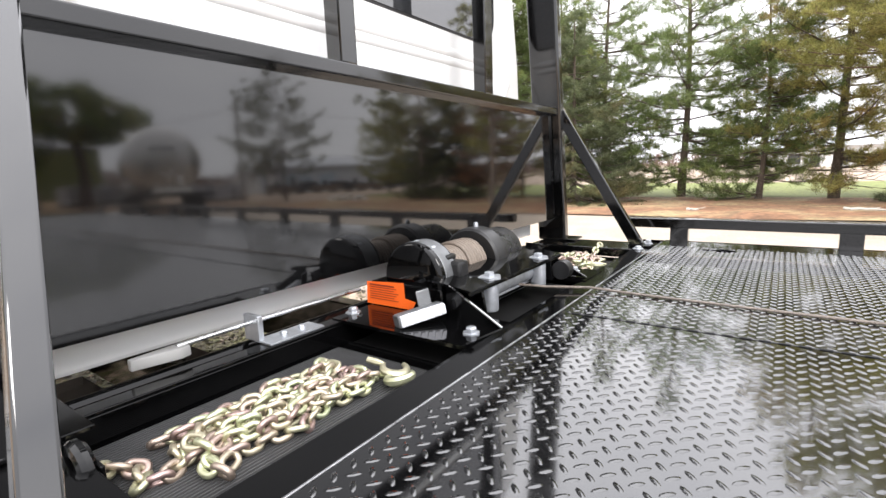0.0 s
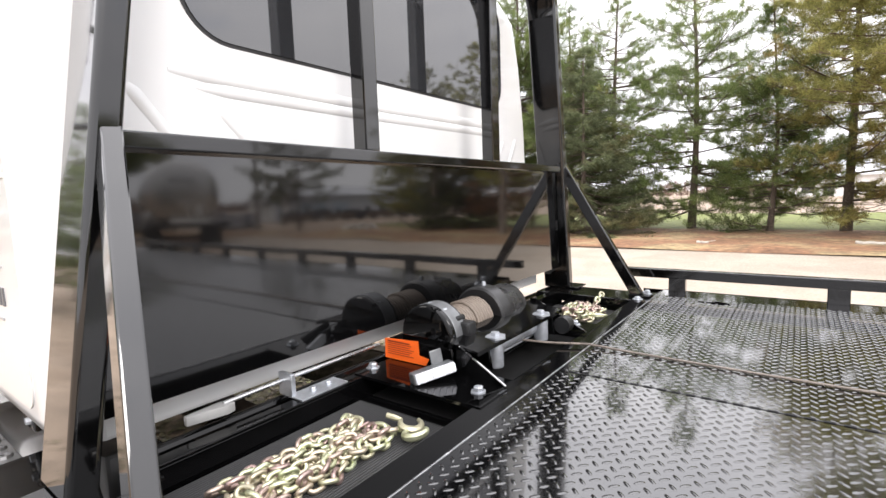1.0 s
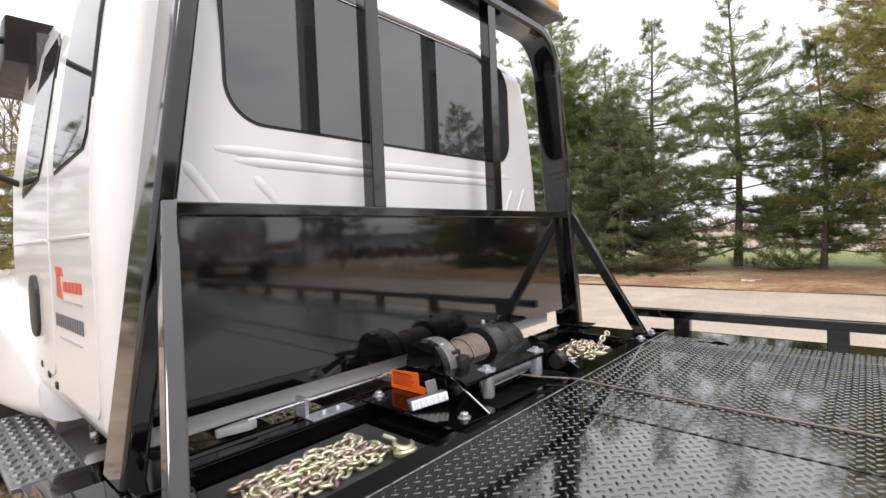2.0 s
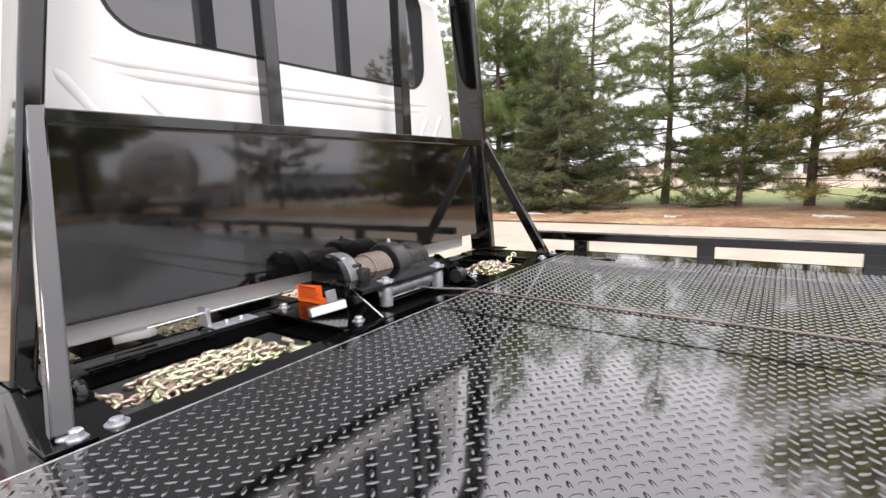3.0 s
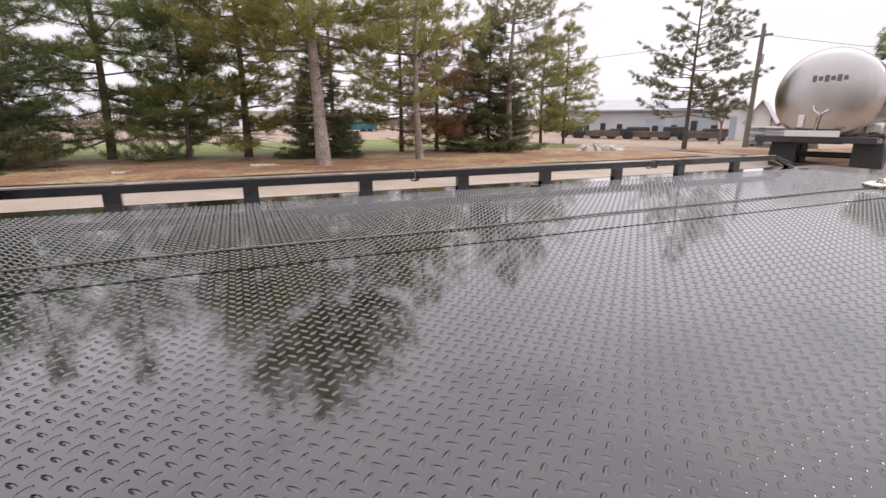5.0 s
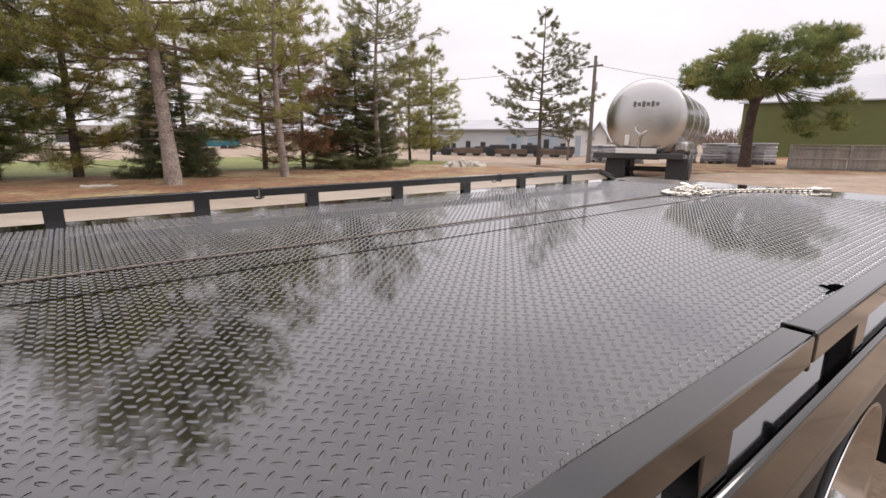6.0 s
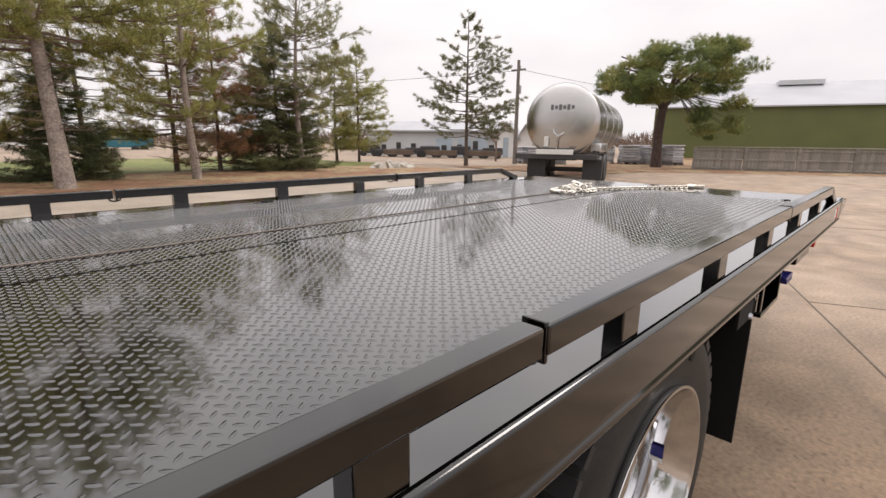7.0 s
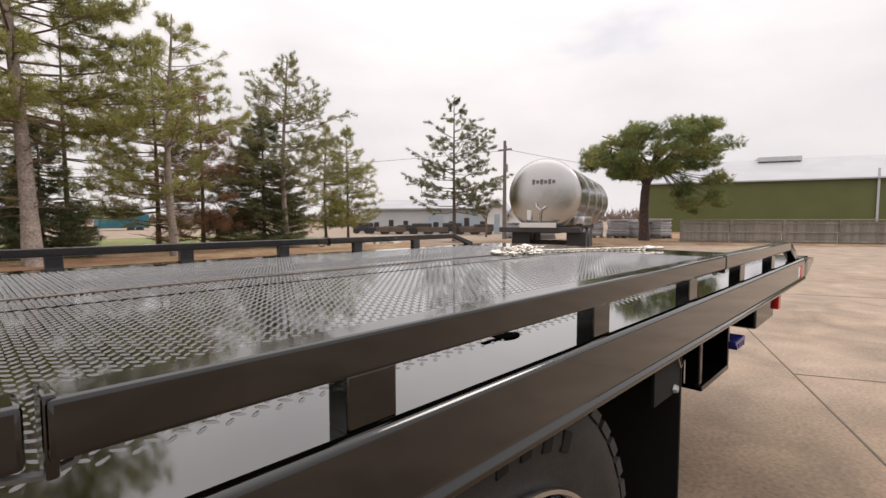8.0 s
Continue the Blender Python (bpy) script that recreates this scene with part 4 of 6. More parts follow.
def heap(rng, x0, x1, y0, y1, z, rows, wave=0.012, layers=1):
    """A line running to and fro in a narrow heap."""
    pts = []
    for layer in range(layers):
        for r in range(rows):
            f = r / max(1, rows - 1)
            xm = x0 + (x1 - x0) * f
            ys = [y0 + (y1 - y0) * k / 7 for k in range(8)]
            if r % 2:
                ys.reverse()
            for y in ys:
                pts.append((xm + rng.uniform(-wave, wave), y + rng.uniform(-0.01, 0.01), z + layer * 0.017 + rng.uniform(0, 0.006)))
    return pts


def near_chain():
    rng = random.Random(11)
    owner = thing("tie_down_chain", "yellow zinc tie-down chain heaped on the rubber mat", "chain", "tie-down chains")
    lead = [(1.975, 0.352, 1.072), (1.955, 0.385, 1.058), (1.985, 0.415, 1.050), (2.02, 0.395, 1.050), (2.035, 0.425, 1.050), (2.01, 0.46, 1.050), (1.99, 0.49, 1.050)]
    chain_along(owner, lead, LINK, rng)
    chain_along(owner, heap(rng, 1.95, 2.085, 0.47, 0.80, 1.051, 5, 0.018), LINK, rng, jitter=20)
    chain_along(owner, heap(rng, 1.96, 2.065, 0.48, 0.79, 1.067, 4, 0.02), LINK, rng, jitter=32)
    chain_along(owner, [(2.01, 0.80, 1.052), (2.045, 0.825, 1.052), (2.065, 0.82, 1.052)], LINK, rng)
    for m in (pose(2.115, 0.838, 1.058, 10, 0, -85), pose(2.075, 0.868, 1.056, -12, 4, -65)):
        h = part("grab_hook", hook_bm(0.85), "chain", owner, "forged grab hook")
        h.matrix_world = m


def far_chain():
    rng = random.Random(12)
    owner = thing("tie_down_chain", "yellow zinc tie-down chain hooked over the tray edge", "chain", "tie-down chains")
    chain_along(owner, [(2.06, 2.30, 1.105), (2.055, 2.26, 1.09), (2.05, 2.22, 1.065)], LINK, rng)
    chain_along(owner, heap(rng, 1.96, 2.10, 1.98, 2.20, 1.051, 4), LINK, rng)
    chain_along(owner, heap(rng, 1.97, 2.09, 1.98, 2.18, 1.067, 4), LINK, rng, jitter=25)
    chain_along(owner, heap(rng, 1.99, 2.07, 2.0, 2.16, 1.083, 3), LINK, rng, jitter=30)
    h = part("grab_hook", hook_bm(1.2), "chain", owner, "forged grab hook")
    h.matrix_world = pose(2.12, 2.07, 1.062, 10, 0, 200)


def rear_chain():
    rng = random.Random(13)
    owner = thing("tow_chain", "bright galvanised tow chain with hooks lying across the deck", "chain")
    chain_along(owner, heap(rng, 6.98, 7.30, 1.36, 1.56, DECK + 0.014, 3, 0.03), REAR_LINK, rng, jitter=30)
    chain_along(owner, heap(rng, 7.05, 7.25, 1.40, 1.52, DECK + 0.034, 2, 0.02), REAR_LINK, rng, jitter=35)
    chain_along(owner, [(7.3, 1.50, DECK + 0.014), (7.62, 1.66, DECK + 0.014), (7.7, 1.62, DECK + 0.014)], REAR_LINK, rng, jitter=20)
    chain_along(owner, [(7.35, 1.42, DECK + 0.012), (7.8, 1.19, DECK + 0.012), (8.17, 0.99, DECK + 0.012)], REAR_LINK, rng, jitter=6)
    for m in (pose(8.22, 0.96, DECK + 0.016, 0, 0, 60), pose(7.62, 1.70, DECK + 0.02, 15, 0, 20), pose(6.99, 1.50, DECK + 0.016, 0, 0, 95)):
        h = part("grab_hook", hook_bm(1.3), "bare_chain", owner, "forged grab hook")
        h.matrix_world = m


def shackle():
    owner = thing("pintle_shackle", "black steel shackle at the tray corner", "shackle")
    pts = [(1.97 + 0.036 * math.cos(radians(a)), 0.345, 1.078 + 0.036 * math.sin(radians(a))) for a in range(-60, 241, 20)]
    part("bow", tube(B(), pts, 0.012, 10), "black", owner)
    part("pin", tube(B(), [(1.93, 0.345, 1.048), (2.015, 0.345, 1.048)], 0.010, 10), "zinc", owner, "zinc pin")
    part("pad", box(B(), 1.925, 2.02, 0.3535, 0.3595, 1.034, 1.10, 0.002), "black", owner)


near_chain(), far_chain(), rear_chain(), shackle()

# ---- truck cab and running gear ----
truck = thing("tow_truck", "white crew-cab tow truck carrying the black flatbed", "truck", at=(1.0, 1.45, 0.0))
CAB_BACK, CAB_L, CAB_R = 1.62, 0.30, 2.455


def on_truck(name, bm, mat, label="", parent=None, smooth=30):
    ob = part(name, bm, mat, parent or truck, label, smooth)
    if parent is None:
        ob.matrix_parent_inverse = truck.matrix_world.inverted()
    return ob


def loft(bm, sections):
    """Skins closed rings of equal count, capped at both ends."""
    rings = [[bm.verts.new(p) for p in s] for s in sections]
    n = len(rings[0])
    for r, s in zip(rings, rings[1:]):
        for k in range(n):
            bm.faces.new((r[k], r[(k + 1) % n], s[(k + 1) % n], s[k]))
    bm.faces.new(rings[0][::-1])
    bm.faces.new(rings[-1])
    bmesh.ops.recalc_face_normals(bm, faces=bm.faces)
    return bm


LEAN_Z, LEAN_IN = (1.10, 1.16, 1.70, 1.95, 2.25, 2.46, 2.55), (0.0, 0.0, 0.0, 0.012, 0.05, 0.085, 0.12)


def leaned(bm):
    """Cuts a flat side part across and bends it to the lean of the cab's side."""
    for z in LEAN_Z[2:-1]:
        bmesh.ops.bisect_plane(bm, geom=bm.verts[:] + bm.edges[:] + bm.faces[:], plane_co=(0, 0, z), plane_no=(0, 0, 1))
    for v in bm.verts:
        v.co.y += float(np.interp(v.co.z, LEAN_Z, LEAN_IN))
    return bm


def cab_parts():
    # shell: rounded sections in x-y, stacked upwards
    secs = []
    for z, inset, back in ((1.10, 0.05, 0.022), (1.115, 0.015, 0.004), (1.16, 0.0, 0.0), (1.70, 0.0, 0.0), (1.95, 0.012, 0.002), (2.25, 0.05, 0.006), (2.46, 0.085, 0.02), (2.55, 0.12, 0.05), (2.60, 0.18, 0.11), (2.625, 0.28, 0.22)):
        secs.append([(x, y, z) for x, y in rounded(0.15 + inset, CAB_BACK - back, CAB_L + inset, CAB_R - inset, 0.085 + (0.05 if z > 2.5 else 0), 8)])
    on_truck("cab_shell", loft(B(), secs), "white", "white painted cab body", smooth=50)
    # cowl and bonnet ahead of the doors
    secs = []
    for x, z1, inset in ((-1.9, 1.30, 0.30), (-1.6, 1.50, 0.16), (-0.9, 1.60, 0.08), (0.16, 1.68, 0.02)):
        secs.append([(x, y, z) for y, z in rounded(CAB_L + inset, CAB_R - inset, 0.85, z1, 0.16, 6)])
    on_truck("bonnet", loft(B(), secs), "white")
    on_truck("windscreen", prism(B(), [(0.10, 1.66), (0.30, 1.66), (0.60, 2.50), (0.40, 2.50)], "y", CAB_L + 0.06, CAB_R - 0.06), "glass")
    # added box, set out from the cab back so its strip catches more light
    on_truck("rear_sill", box(B(), 1.60, 1.695, 0.36, 2.36, 1.122, 1.34, 0.01), "white", "white box set out from the cab back to catch more light")
    # one curved rear window in a black seal
    w = on_truck("rear_window", prism(B(), rounded(0.625, 2.15, 1.995, 2.505, 0.125, 8), "x", CAB_BACK - 0.05, CAB_BACK - 0.001), "seal", "large rear window with rounded corners")
    part("pane", prism(B(), rounded(0.634, 2.141, 2.004, 2.496, 0.117, 8), "x", CAB_BACK - 0.04, CAB_BACK + 0.002), "glass", w, "grey tinted glass")
    on_truck("drip_rail", tube(B(), [(CAB_BACK - 0.045, 0.60, 2.50), (CAB_BACK - 0.025, 0.95, 2.535), (CAB_BACK - 0.025, 1.85, 2.535), (CAB_BACK - 0.045, 2.22, 2.50)], 0.011, 8), "white")
    # pressed ribs below the window
    for pts in ([(0.59, 1.912), (1.13, 1.912), (2.15, 1.926)], [(0.65, 1.882), (1.13, 1.88), (2.1, 1.89)], [(0.50, 1.865), (0.58, 1.76), (0.62, 1.70)], [(0.71, 1.836), (0.78, 1.76), (0.83, 1.70)], [(2.16, 1.86), (2.11, 1.78), (2.08, 1.70)], [(2.29, 1.88), (2.22, 1.76), (2.19, 1.70)]):
        bm = B()
        n = 12
        dense = []
        for i in range(n + 1):
            t = i / n * (len(pts) - 1)
            k = min(int(t), len(pts) - 2)
            f = t - k
            dense.append((CAB_BACK - 0.0262, pts[k][0] + (pts[k + 1][0] - pts[k][0]) * f, pts[k][1] + (pts[k + 1][1] - pts[k][1]) * f))
        tube(bm, dense, [0.0255] + [0.030] * (n - 1) + [0.0255], 32)
        on_truck("pressed_rib", bm, "white")
    # near side: doors, windows, mouldings, lettering
    y = CAB_L
    door = on_truck("door", leaned(prism(B(), rounded(1.00, 1.53, 1.17, 2.44, 0.05, 4), "y", y - 0.003, y + 0.02)), "white", smooth=25)
    pane = [(1.085, 1.873), (1.475, 1.898), (1.525, 1.94), (1.545, 2.30), (1.50, 2.40), (1.20, 2.40)]
    part("window_seal", leaned(prism(B(), pane, "y", y - 0.005, y + 0.04)), "seal", door)
    part("window_glass", leaned(prism(B(), [(x + (1.32 - x) * 0.03, z + (2.13 - z) * 0.03) for x, z in pane], "y", y - 0.008, y + 0.04)), "glass", door, "dark tinted side glass")
    part("moulding", box(B(), 1.01, 1.52, y - 0.009, y, 1.662, 1.672, 0.003), "white", door)
    door = on_truck("door", leaned(prism(B(), rounded(0.20, 0.97, 1.20, 2.42, 0.05, 4), "y", y - 0.003, y + 0.02)), "white", smooth=25)
    pane = [(0.47, 1.85), (0.82, 1.885), (0.90, 1.95), (1.00, 2.34), (0.94, 2.39), (0.70, 2.38)]
    part("window_seal", leaned(prism(B(), pane, "y", y - 0.005, y + 0.04)), "seal", door)
    part("window_glass", leaned(prism(B(), [(x + (0.78 - x) * 0.04, z + (2.13 - z) * 0.04) for x, z in pane], "y", y - 0.008, y + 0.04)), "glass", door, "dark tinted side glass")
    part("moulding", box(B(), 0.22, 0.95, y - 0.009, y, 1.662, 1.672, 0.003), "white", door)
    on_truck("door_vent", prism(B(), rounded(0.60, 0.76, 1.31, 1.545, 0.07, 6), "y", y - 0.014, y + 0.01, 0.004), "seal", "black oval grab recess")
    # maker's lettering shown as plain shapes
    sign = on_truck("door_sign", prism(B(), [(1.085, 1.485), (1.165, 1.478), (1.15, 1.51), (1.125, 1.555), (1.18, 1.552), (1.17, 1.578), (1.075, 1.582), (1.095, 1.55)], "y", y - 0.0065, y - 0.003), "logo", "red and grey vinyl shapes")
    for k in range(5):
        part("sign_bar", box(B(), 1.185 + 0.046 * k, 1.222 + 0.046 * k, y - 0.0065, y - 0.003, 1.503, 1.535), "logo", sign)
    part("sign_bar", box(B(), 1.16, 1.41, y - 0.0065, y - 0.003, 1.472, 1.477), "softink", sign)
    for k in range(12):
        part("sign_bar", box(B(), 1.05 + 0.031 * k, 1.064 + 0.031 * k, y - 0.0065, y - 0.003, 1.387, 1.428), "ink", sign)
    part("sign_bar", box(B(), 1.10, 1.38, y - 0.0065, y - 0.003, 1.352, 1.357), "softink", sign)
    # mirror hung out on two arms
    m = on_truck("mirror", prism(B(), rounded(0.34, 0.47, 2.24, 2.41, 0.04, 4), "y", -0.50, -0.34, 0.015), "cast", "black door mirror")
    part("mirror_arm", tube(B(), [(0.42, -0.36, 2.36), (0.36, 0.0, 2.48), (0.30, 0.36, 2.55)], 0.016, 8), "cast", m)
    part("mirror_arm", tube(B(), [(0.42, -0.36, 2.27), (0.40, 0.0, 2.06), (0.36, 0.31, 1.92)], 0.014, 8), "cast", m)
    on_truck("visor", prism(B(), [(-0.15, 2.40), (0.30, 2.46), (0.40, 2.62), (0.30, 2.63), (-0.15, 2.50)], "y", 0.29, 2.47, 0.01), "cast")
    # bulging front wing at the near side
    secs = []
    for x, z1, y0 in ((-1.7, 1.05, 0.34), (-1.5, 1.34, 0.26), (-1.0, 1.50, 0.20), (-0.4, 1.50, 0.18), (0.15, 1.46, 0.20), (0.42, 1.34, 0.25), (0.58, 1.18, 0.30)):
        secs.append([(x, yy, z) for yy, z in rounded(y0, 0.75, 0.93, z1, 0.10, 5)])
    on_truck("front_wing", loft(B(), secs), "white", smooth=60)
    on_truck("wing_lamp", box(B(), -0.15, 0.05, 0.165, 0.20, 1.18, 1.30, 0.01), "seal")
    for k in range(3):
        on_truck("sill_clip", box(B(), 0.72 + 0.12 * k, 0.75 + 0.12 * k, y - 0.006, y + 0.01, 1.20 - 0.02 * k, 1.225 - 0.02 * k, 0.004), "seal")


cab_parts()


def step_parts():
    st = on_truck("cab_step", box(B(), 0.10, 1.02, 0.16, 0.36, 0.865, 0.885, 0.004), "treadstep", "grey punched tread step below the cab door")
    for i in range(12):
        for j in range(4):
            part("grip_stud", lathe(B(), [(0.020, 0.885), (0.017, 0.893), (0.011, 0.894), (0.009, 0.886)], 8, (0.16 + 0.074 * i, 0.19 + 0.046 * j, 0), "z"), "treadstep", st)
    on_truck("step_lamp", box(B(), 0.14, 0.24, 0.145, 0.165, 0.875, 0.905, 0.008), "blue")
    on_truck("fuel_tank", lathe(B(), [(0.0, -0.15), (0.20, -0.15), (0.23, -0.12), (0.23, 0.98), (0.20, 1.01), (0.0, 1.01)], 28, (0, 0.46, 0.62), "x"), "chrome", "polished fuel tank")
    on_truck("side_bracket", prism(B(), [(1.02, 0.70), (1.80, 0.70), (1.95, 1.00), (1.92, 1.04), (1.30, 0.985), (1.10, 0.86)], "y", 0.18, 0.22, 0.006), "black")
    on_truck("side_bracket", box(B(), 1.05, 1.95, 0.18, 0.62, 0.86, 0.90, 0.006), "black")
    on_truck("deck_guide", prism(B(), [(1.60, 0.97), (2.20, 0.97), (2.26, 1.055), (1.66, 1.055)], "y", 0.06, 0.30, 0.006), "black")
    on_truck("corner_strut", bar(B(), (1.50, 0.20, 0.93), (2.19, 0.16, 1.07), 0.035, 0.045, bevel=0.004), "black")
    on_truck("corner_strut", bar(B(), (1.72, 0.10, 1.05), (1.74, 0.30, 1.06), 0.035, 0.035, bevel=0.004), "black")
    on_truck("hanger", prism(B(), [(0.86, 0.93), (0.98, 0.93), (1.02, 1.03), (0.93, 1.06), (0.86, 1.02)], "y", 0.40, 0.43, 0.003), "black")
    for z in (0.96, 1.02):
        on_truck("hanger_bolt", lathe(B(), [(0.0, 0.388), (0.011, 0.388), (0.013, 0.40)], 6, (0.94, 0, z)), "zinc")
    for yy in (0.90, 1.66):
        on_truck("chassis_rail", box(B(), -2.6, 7.4, yy, yy + 0.08, 0.60, 0.86, 0.006), "black")


step_parts()


WHEEL = 1.035


def wheel(x, y, z, side, lettered=False):
    """A truck wheel: ribbed tyre, polished alloy disc with hand holes and nuts. side -1: the dish faces the near side."""
    w = on_truck("wheel", lathe(B(), [(0.306, 0.135), (0.316, 0.140), (0.34, 0.142), (0.40, 0.150), (0.455, 0.145), (0.484, 0.125), (0.490, 0.10), (0.490, -0.10), (0.484, -0.125), (0.455, -0.145), (0.40, -0.150), (0.34, -0.142), (0.316, -0.140), (0.306, -0.135)], 72, (0, 0, 0), cap=False), "tyre", "black lugged truck tyre", smooth=40)
    w.matrix_world = Matrix.Translation((x, y, z)) @ Matrix.Diagonal((WHEEL, 1, WHEEL, 1))
    blocks = B()
    for k in range(44):
        a = 2 * math.pi * k / 44
        for s, off in ((-1, 0), (1, 0.07)):
            m = Matrix.Rotation(-(a + off), 4, "Y") @ Matrix.Translation((0.491, 0.095 * s, 0))
            n = len(blocks.verts)
            box(blocks, -0.012, 0.010, -0.040, 0.040, -0.024, 0.024)
            blocks.verts.ensure_lookup_table()
            for v in blocks.verts[n:]:
                v.co = m @ v.co
    tagged(part("tread_pattern", blocks, "rubber", w, smooth=0), "rubber tread lugs", kind="stuff")
    rim = part("rim", lathe(B(), [(0.316, -0.140), (0.322, -0.152), (0.320, -0.160), (0.312, -0.161), (0.304, -0.150), (0.298, -0.125), (0.286, -0.11), (0.280, -0.02), (0.274, 0.045), (0.250, 0.058), (0.200, 0.048), (0.150, 0.004), (0.118, -0.003), (0.110, -0.045), (0.085, -0.070), (0.0, -0.075)], 64, (0, 0, 0), cap=False), "chrome", w, "polished alloy wheel disc", smooth=50)
    part("rim_well", lathe(B(), [(0.305, 0.14), (0.29, 0.10), (0.274, 0.046)], 48, (0, 0, 0), cap=False), "chrome", w)
    for k in range(10):
        a = 2 * math.pi * k / 10
        part("wheel_nut", lathe(B(), [(0.0, -0.045), (0.011, -0.043), (0.016, -0.035), (0.018, 0.005)], 6, (0.135 * math.cos(a), 0, 0.135 * math.sin(a))), "chrome", rim)
        a += math.pi / 10
        part("hand_hole", lathe(B(), [(0.0, 0.036), (0.026, 0.038), (0.030, 0.052)], 14, (0.215 * math.cos(a), 0, 0.215 * math.sin(a))), "seal", rim)
    if lettered:
        part("valve", tube(B(), [(0.255, 0.03, 0.10), (0.235, -0.03, 0.095), (0.23, -0.06, 0.095)], 0.005, 8), "steel", rim)
        label = box(B(), 0.2715, 0.2735, -0.075, -0.035, -0.05, -0.012)
        part("balance_label", label, "bluelens", rim, "small blue and white label")
        part("label_strip", box(B(), 0.2705, 0.2725, -0.075, -0.035, -0.066, -0.052), "lightgrey", rim)
        # moulded letters on the sidewall, too worn to read: plain raised blocks
        for k in range(4):
            a = radians(66 + 10 * k)
            bm = B()
            box(bm, -0.017, 0.017, -0.1525, -0.1465, -0.021, 0.021, 0.003)
            for v in bm.verts:
                v.co = Matrix.Rotation(-(a - math.pi / 2), 4, "Y") @ (v.co + Vector((0, 0, 0.405)))
            part("sidewall_block", bm, "flap", w, "raised moulded block")
    return w


wheel(5.095, 0.165, 0.518, -1, True)
wheel(5.095, 0.50, 0.518, -1)
wheel(5.095, 2.40, 0.518, 1)
wheel(-1.75, 0.36, 0.518, -1)
on_truck("axle", tube(B(), [(5.095, 0.2, 0.518), (5.095, 2.35, 0.518)], 0.09, 14), "black")


def rear_parts():
    flap = on_truck("mud_flap", box(B(), 5.90, 5.912, 0.0, 0.60, 0.31, 0.955, 0.003), "flap", "black rubber mud flap")
    part("flap_bolt", lathe(B(), [(0.0, -0.010), (0.010, -0.009), (0.013, 0.001)], 6, (5.85, 0, 0.86)), "zinc", flap)
    part("flap_side", box(B(), 5.70, 5.899, 0.002, 0.012, 0.845, 0.955, 0.002), "flap", flap)
    part("flap_edge", tube(B(), [(5.918, -0.004, 0.86), (5.918, -0.004, 0.93), (5.885, -0.004, 0.915), (5.865, -0.004, 0.945)], 0.002, 6), "steel", flap)
    side = on_truck("side_step_box", box(B(), 6.155, 6.185, 0.02, 0.42, 0.785, 0.96, 0.004), "black", "open black steel side box")
    part("box_floor", box(B(), 6.185, 6.53, 0.02, 0.42, 0.755, 0.775, 0.003), "black", side)
    part("box_end", box(B(), 6.51, 6.53, 0.02, 0.42, 0.775, 0.96, 0.003), "black", side)
    part("box_back", box(B(), 6.185, 6.51, 0.40, 0.42, 0.775, 0.96, 0.003), "black", side)
    on_truck("flap_hanger", box(B(), 5.92, 6.15, 0.32, 0.36, 0.79, 0.95, 0.003), "black")
    lamp = on_truck("marker_lamp", box(B(), 6.54, 6.69, 0.0, 0.06, 0.845, 0.865, 0.004), "bluelens", "small blue lens")
    for k in range(4):
        part("lens_tooth", box(B(), 6.56 + 0.035 * k, 6.58 + 0.035 * k, 0.0, 0.05, 0.828, 0.8455), "bluelens", lamp)
    on_truck("tail_lamp", box(B(), 7.93, 7.99, -0.022, -0.007, 0.985, 1.065, 0.006), "red", "red marker lens")
    on_truck("tail_reflector", box(B(), 7.86, 7.925, -0.019, -0.007, 0.995, 1.06, 0.004), "lightgrey")
    bump = on_truck("rear_bumper", box(B(), 7.15, 7.58, 0.05, 2.50, 0.80, 0.93, 0.01), "black")
    part("bumper_lamp", box(B(), 7.60, 7.66, 0.03, 0.09, 0.84, 0.93, 0.006), "red", bump, "red lens")
    on_truck("bumper_stay", box(B(), 7.2, 7.3, 0.9, 1.7, 0.7, 0.95), "black")


rear_parts()

# ---- trees ----


def tufts(rng, where, way, needles, length, width, spread):
    """Fans of thin needles: for each tuft a place and a direction. Returns vertices and triangles."""
    n = len(where)
    d = way[:, None, :] + rng.normal(0, spread, (n, needles, 3))
    d /= np.linalg.norm(d, axis=-1, keepdims=True)
    side = np.cross(d, rng.normal(0, 1, (n, needles, 3)))
    side /= np.linalg.norm(side, axis=-1, keepdims=True)
    ln = length * rng.uniform(0.6, 1.15, (n, needles, 1))
    base = where[:, None, :] + rng.normal(0, length * 0.16, (n, needles, 3))
    v = np.stack([base - side * width * 0.5, base + side * width * 0.5, base + d * ln], 2).reshape(-1, 3)
    return v, np.arange(n * needles * 3).reshape(-1, 3)


def limb(verts, faces, a, b, r0, r1, sag=0.0, n=5, parts=3):
    """A tapered round limb; appended to the lists."""
    pts = [a + (b - a) * (i / parts) + np.array([0, 0, sag * math.sin(math.pi * i / parts)]) for i in range(parts + 1)]
    t = b - a
    t = t / (np.linalg.norm(t) + 1e-9)
    u = np.cross(t, [0.31, 0.2, 0.93])
    u /= np.linalg.norm(u) + 1e-9
    w = np.cross(t, u)
    base = sum(len(v) for v in verts)
    ring = np.array([u * math.cos(2 * math.pi * k / n) + w * math.sin(2 * math.pi * k / n) for k in range(n)])
    verts.append(np.concatenate([p + ring * (r0 + (r1 - r0) * i / parts) for i, p in enumerate(pts)]))
    for i in range(parts):
        for k in range(n):
            faces.append((base + i * n + k, base + i * n + (k + 1) % n, base + (i + 1) * n + (k + 1) % n, base + (i + 1) * n + k))
    return pts


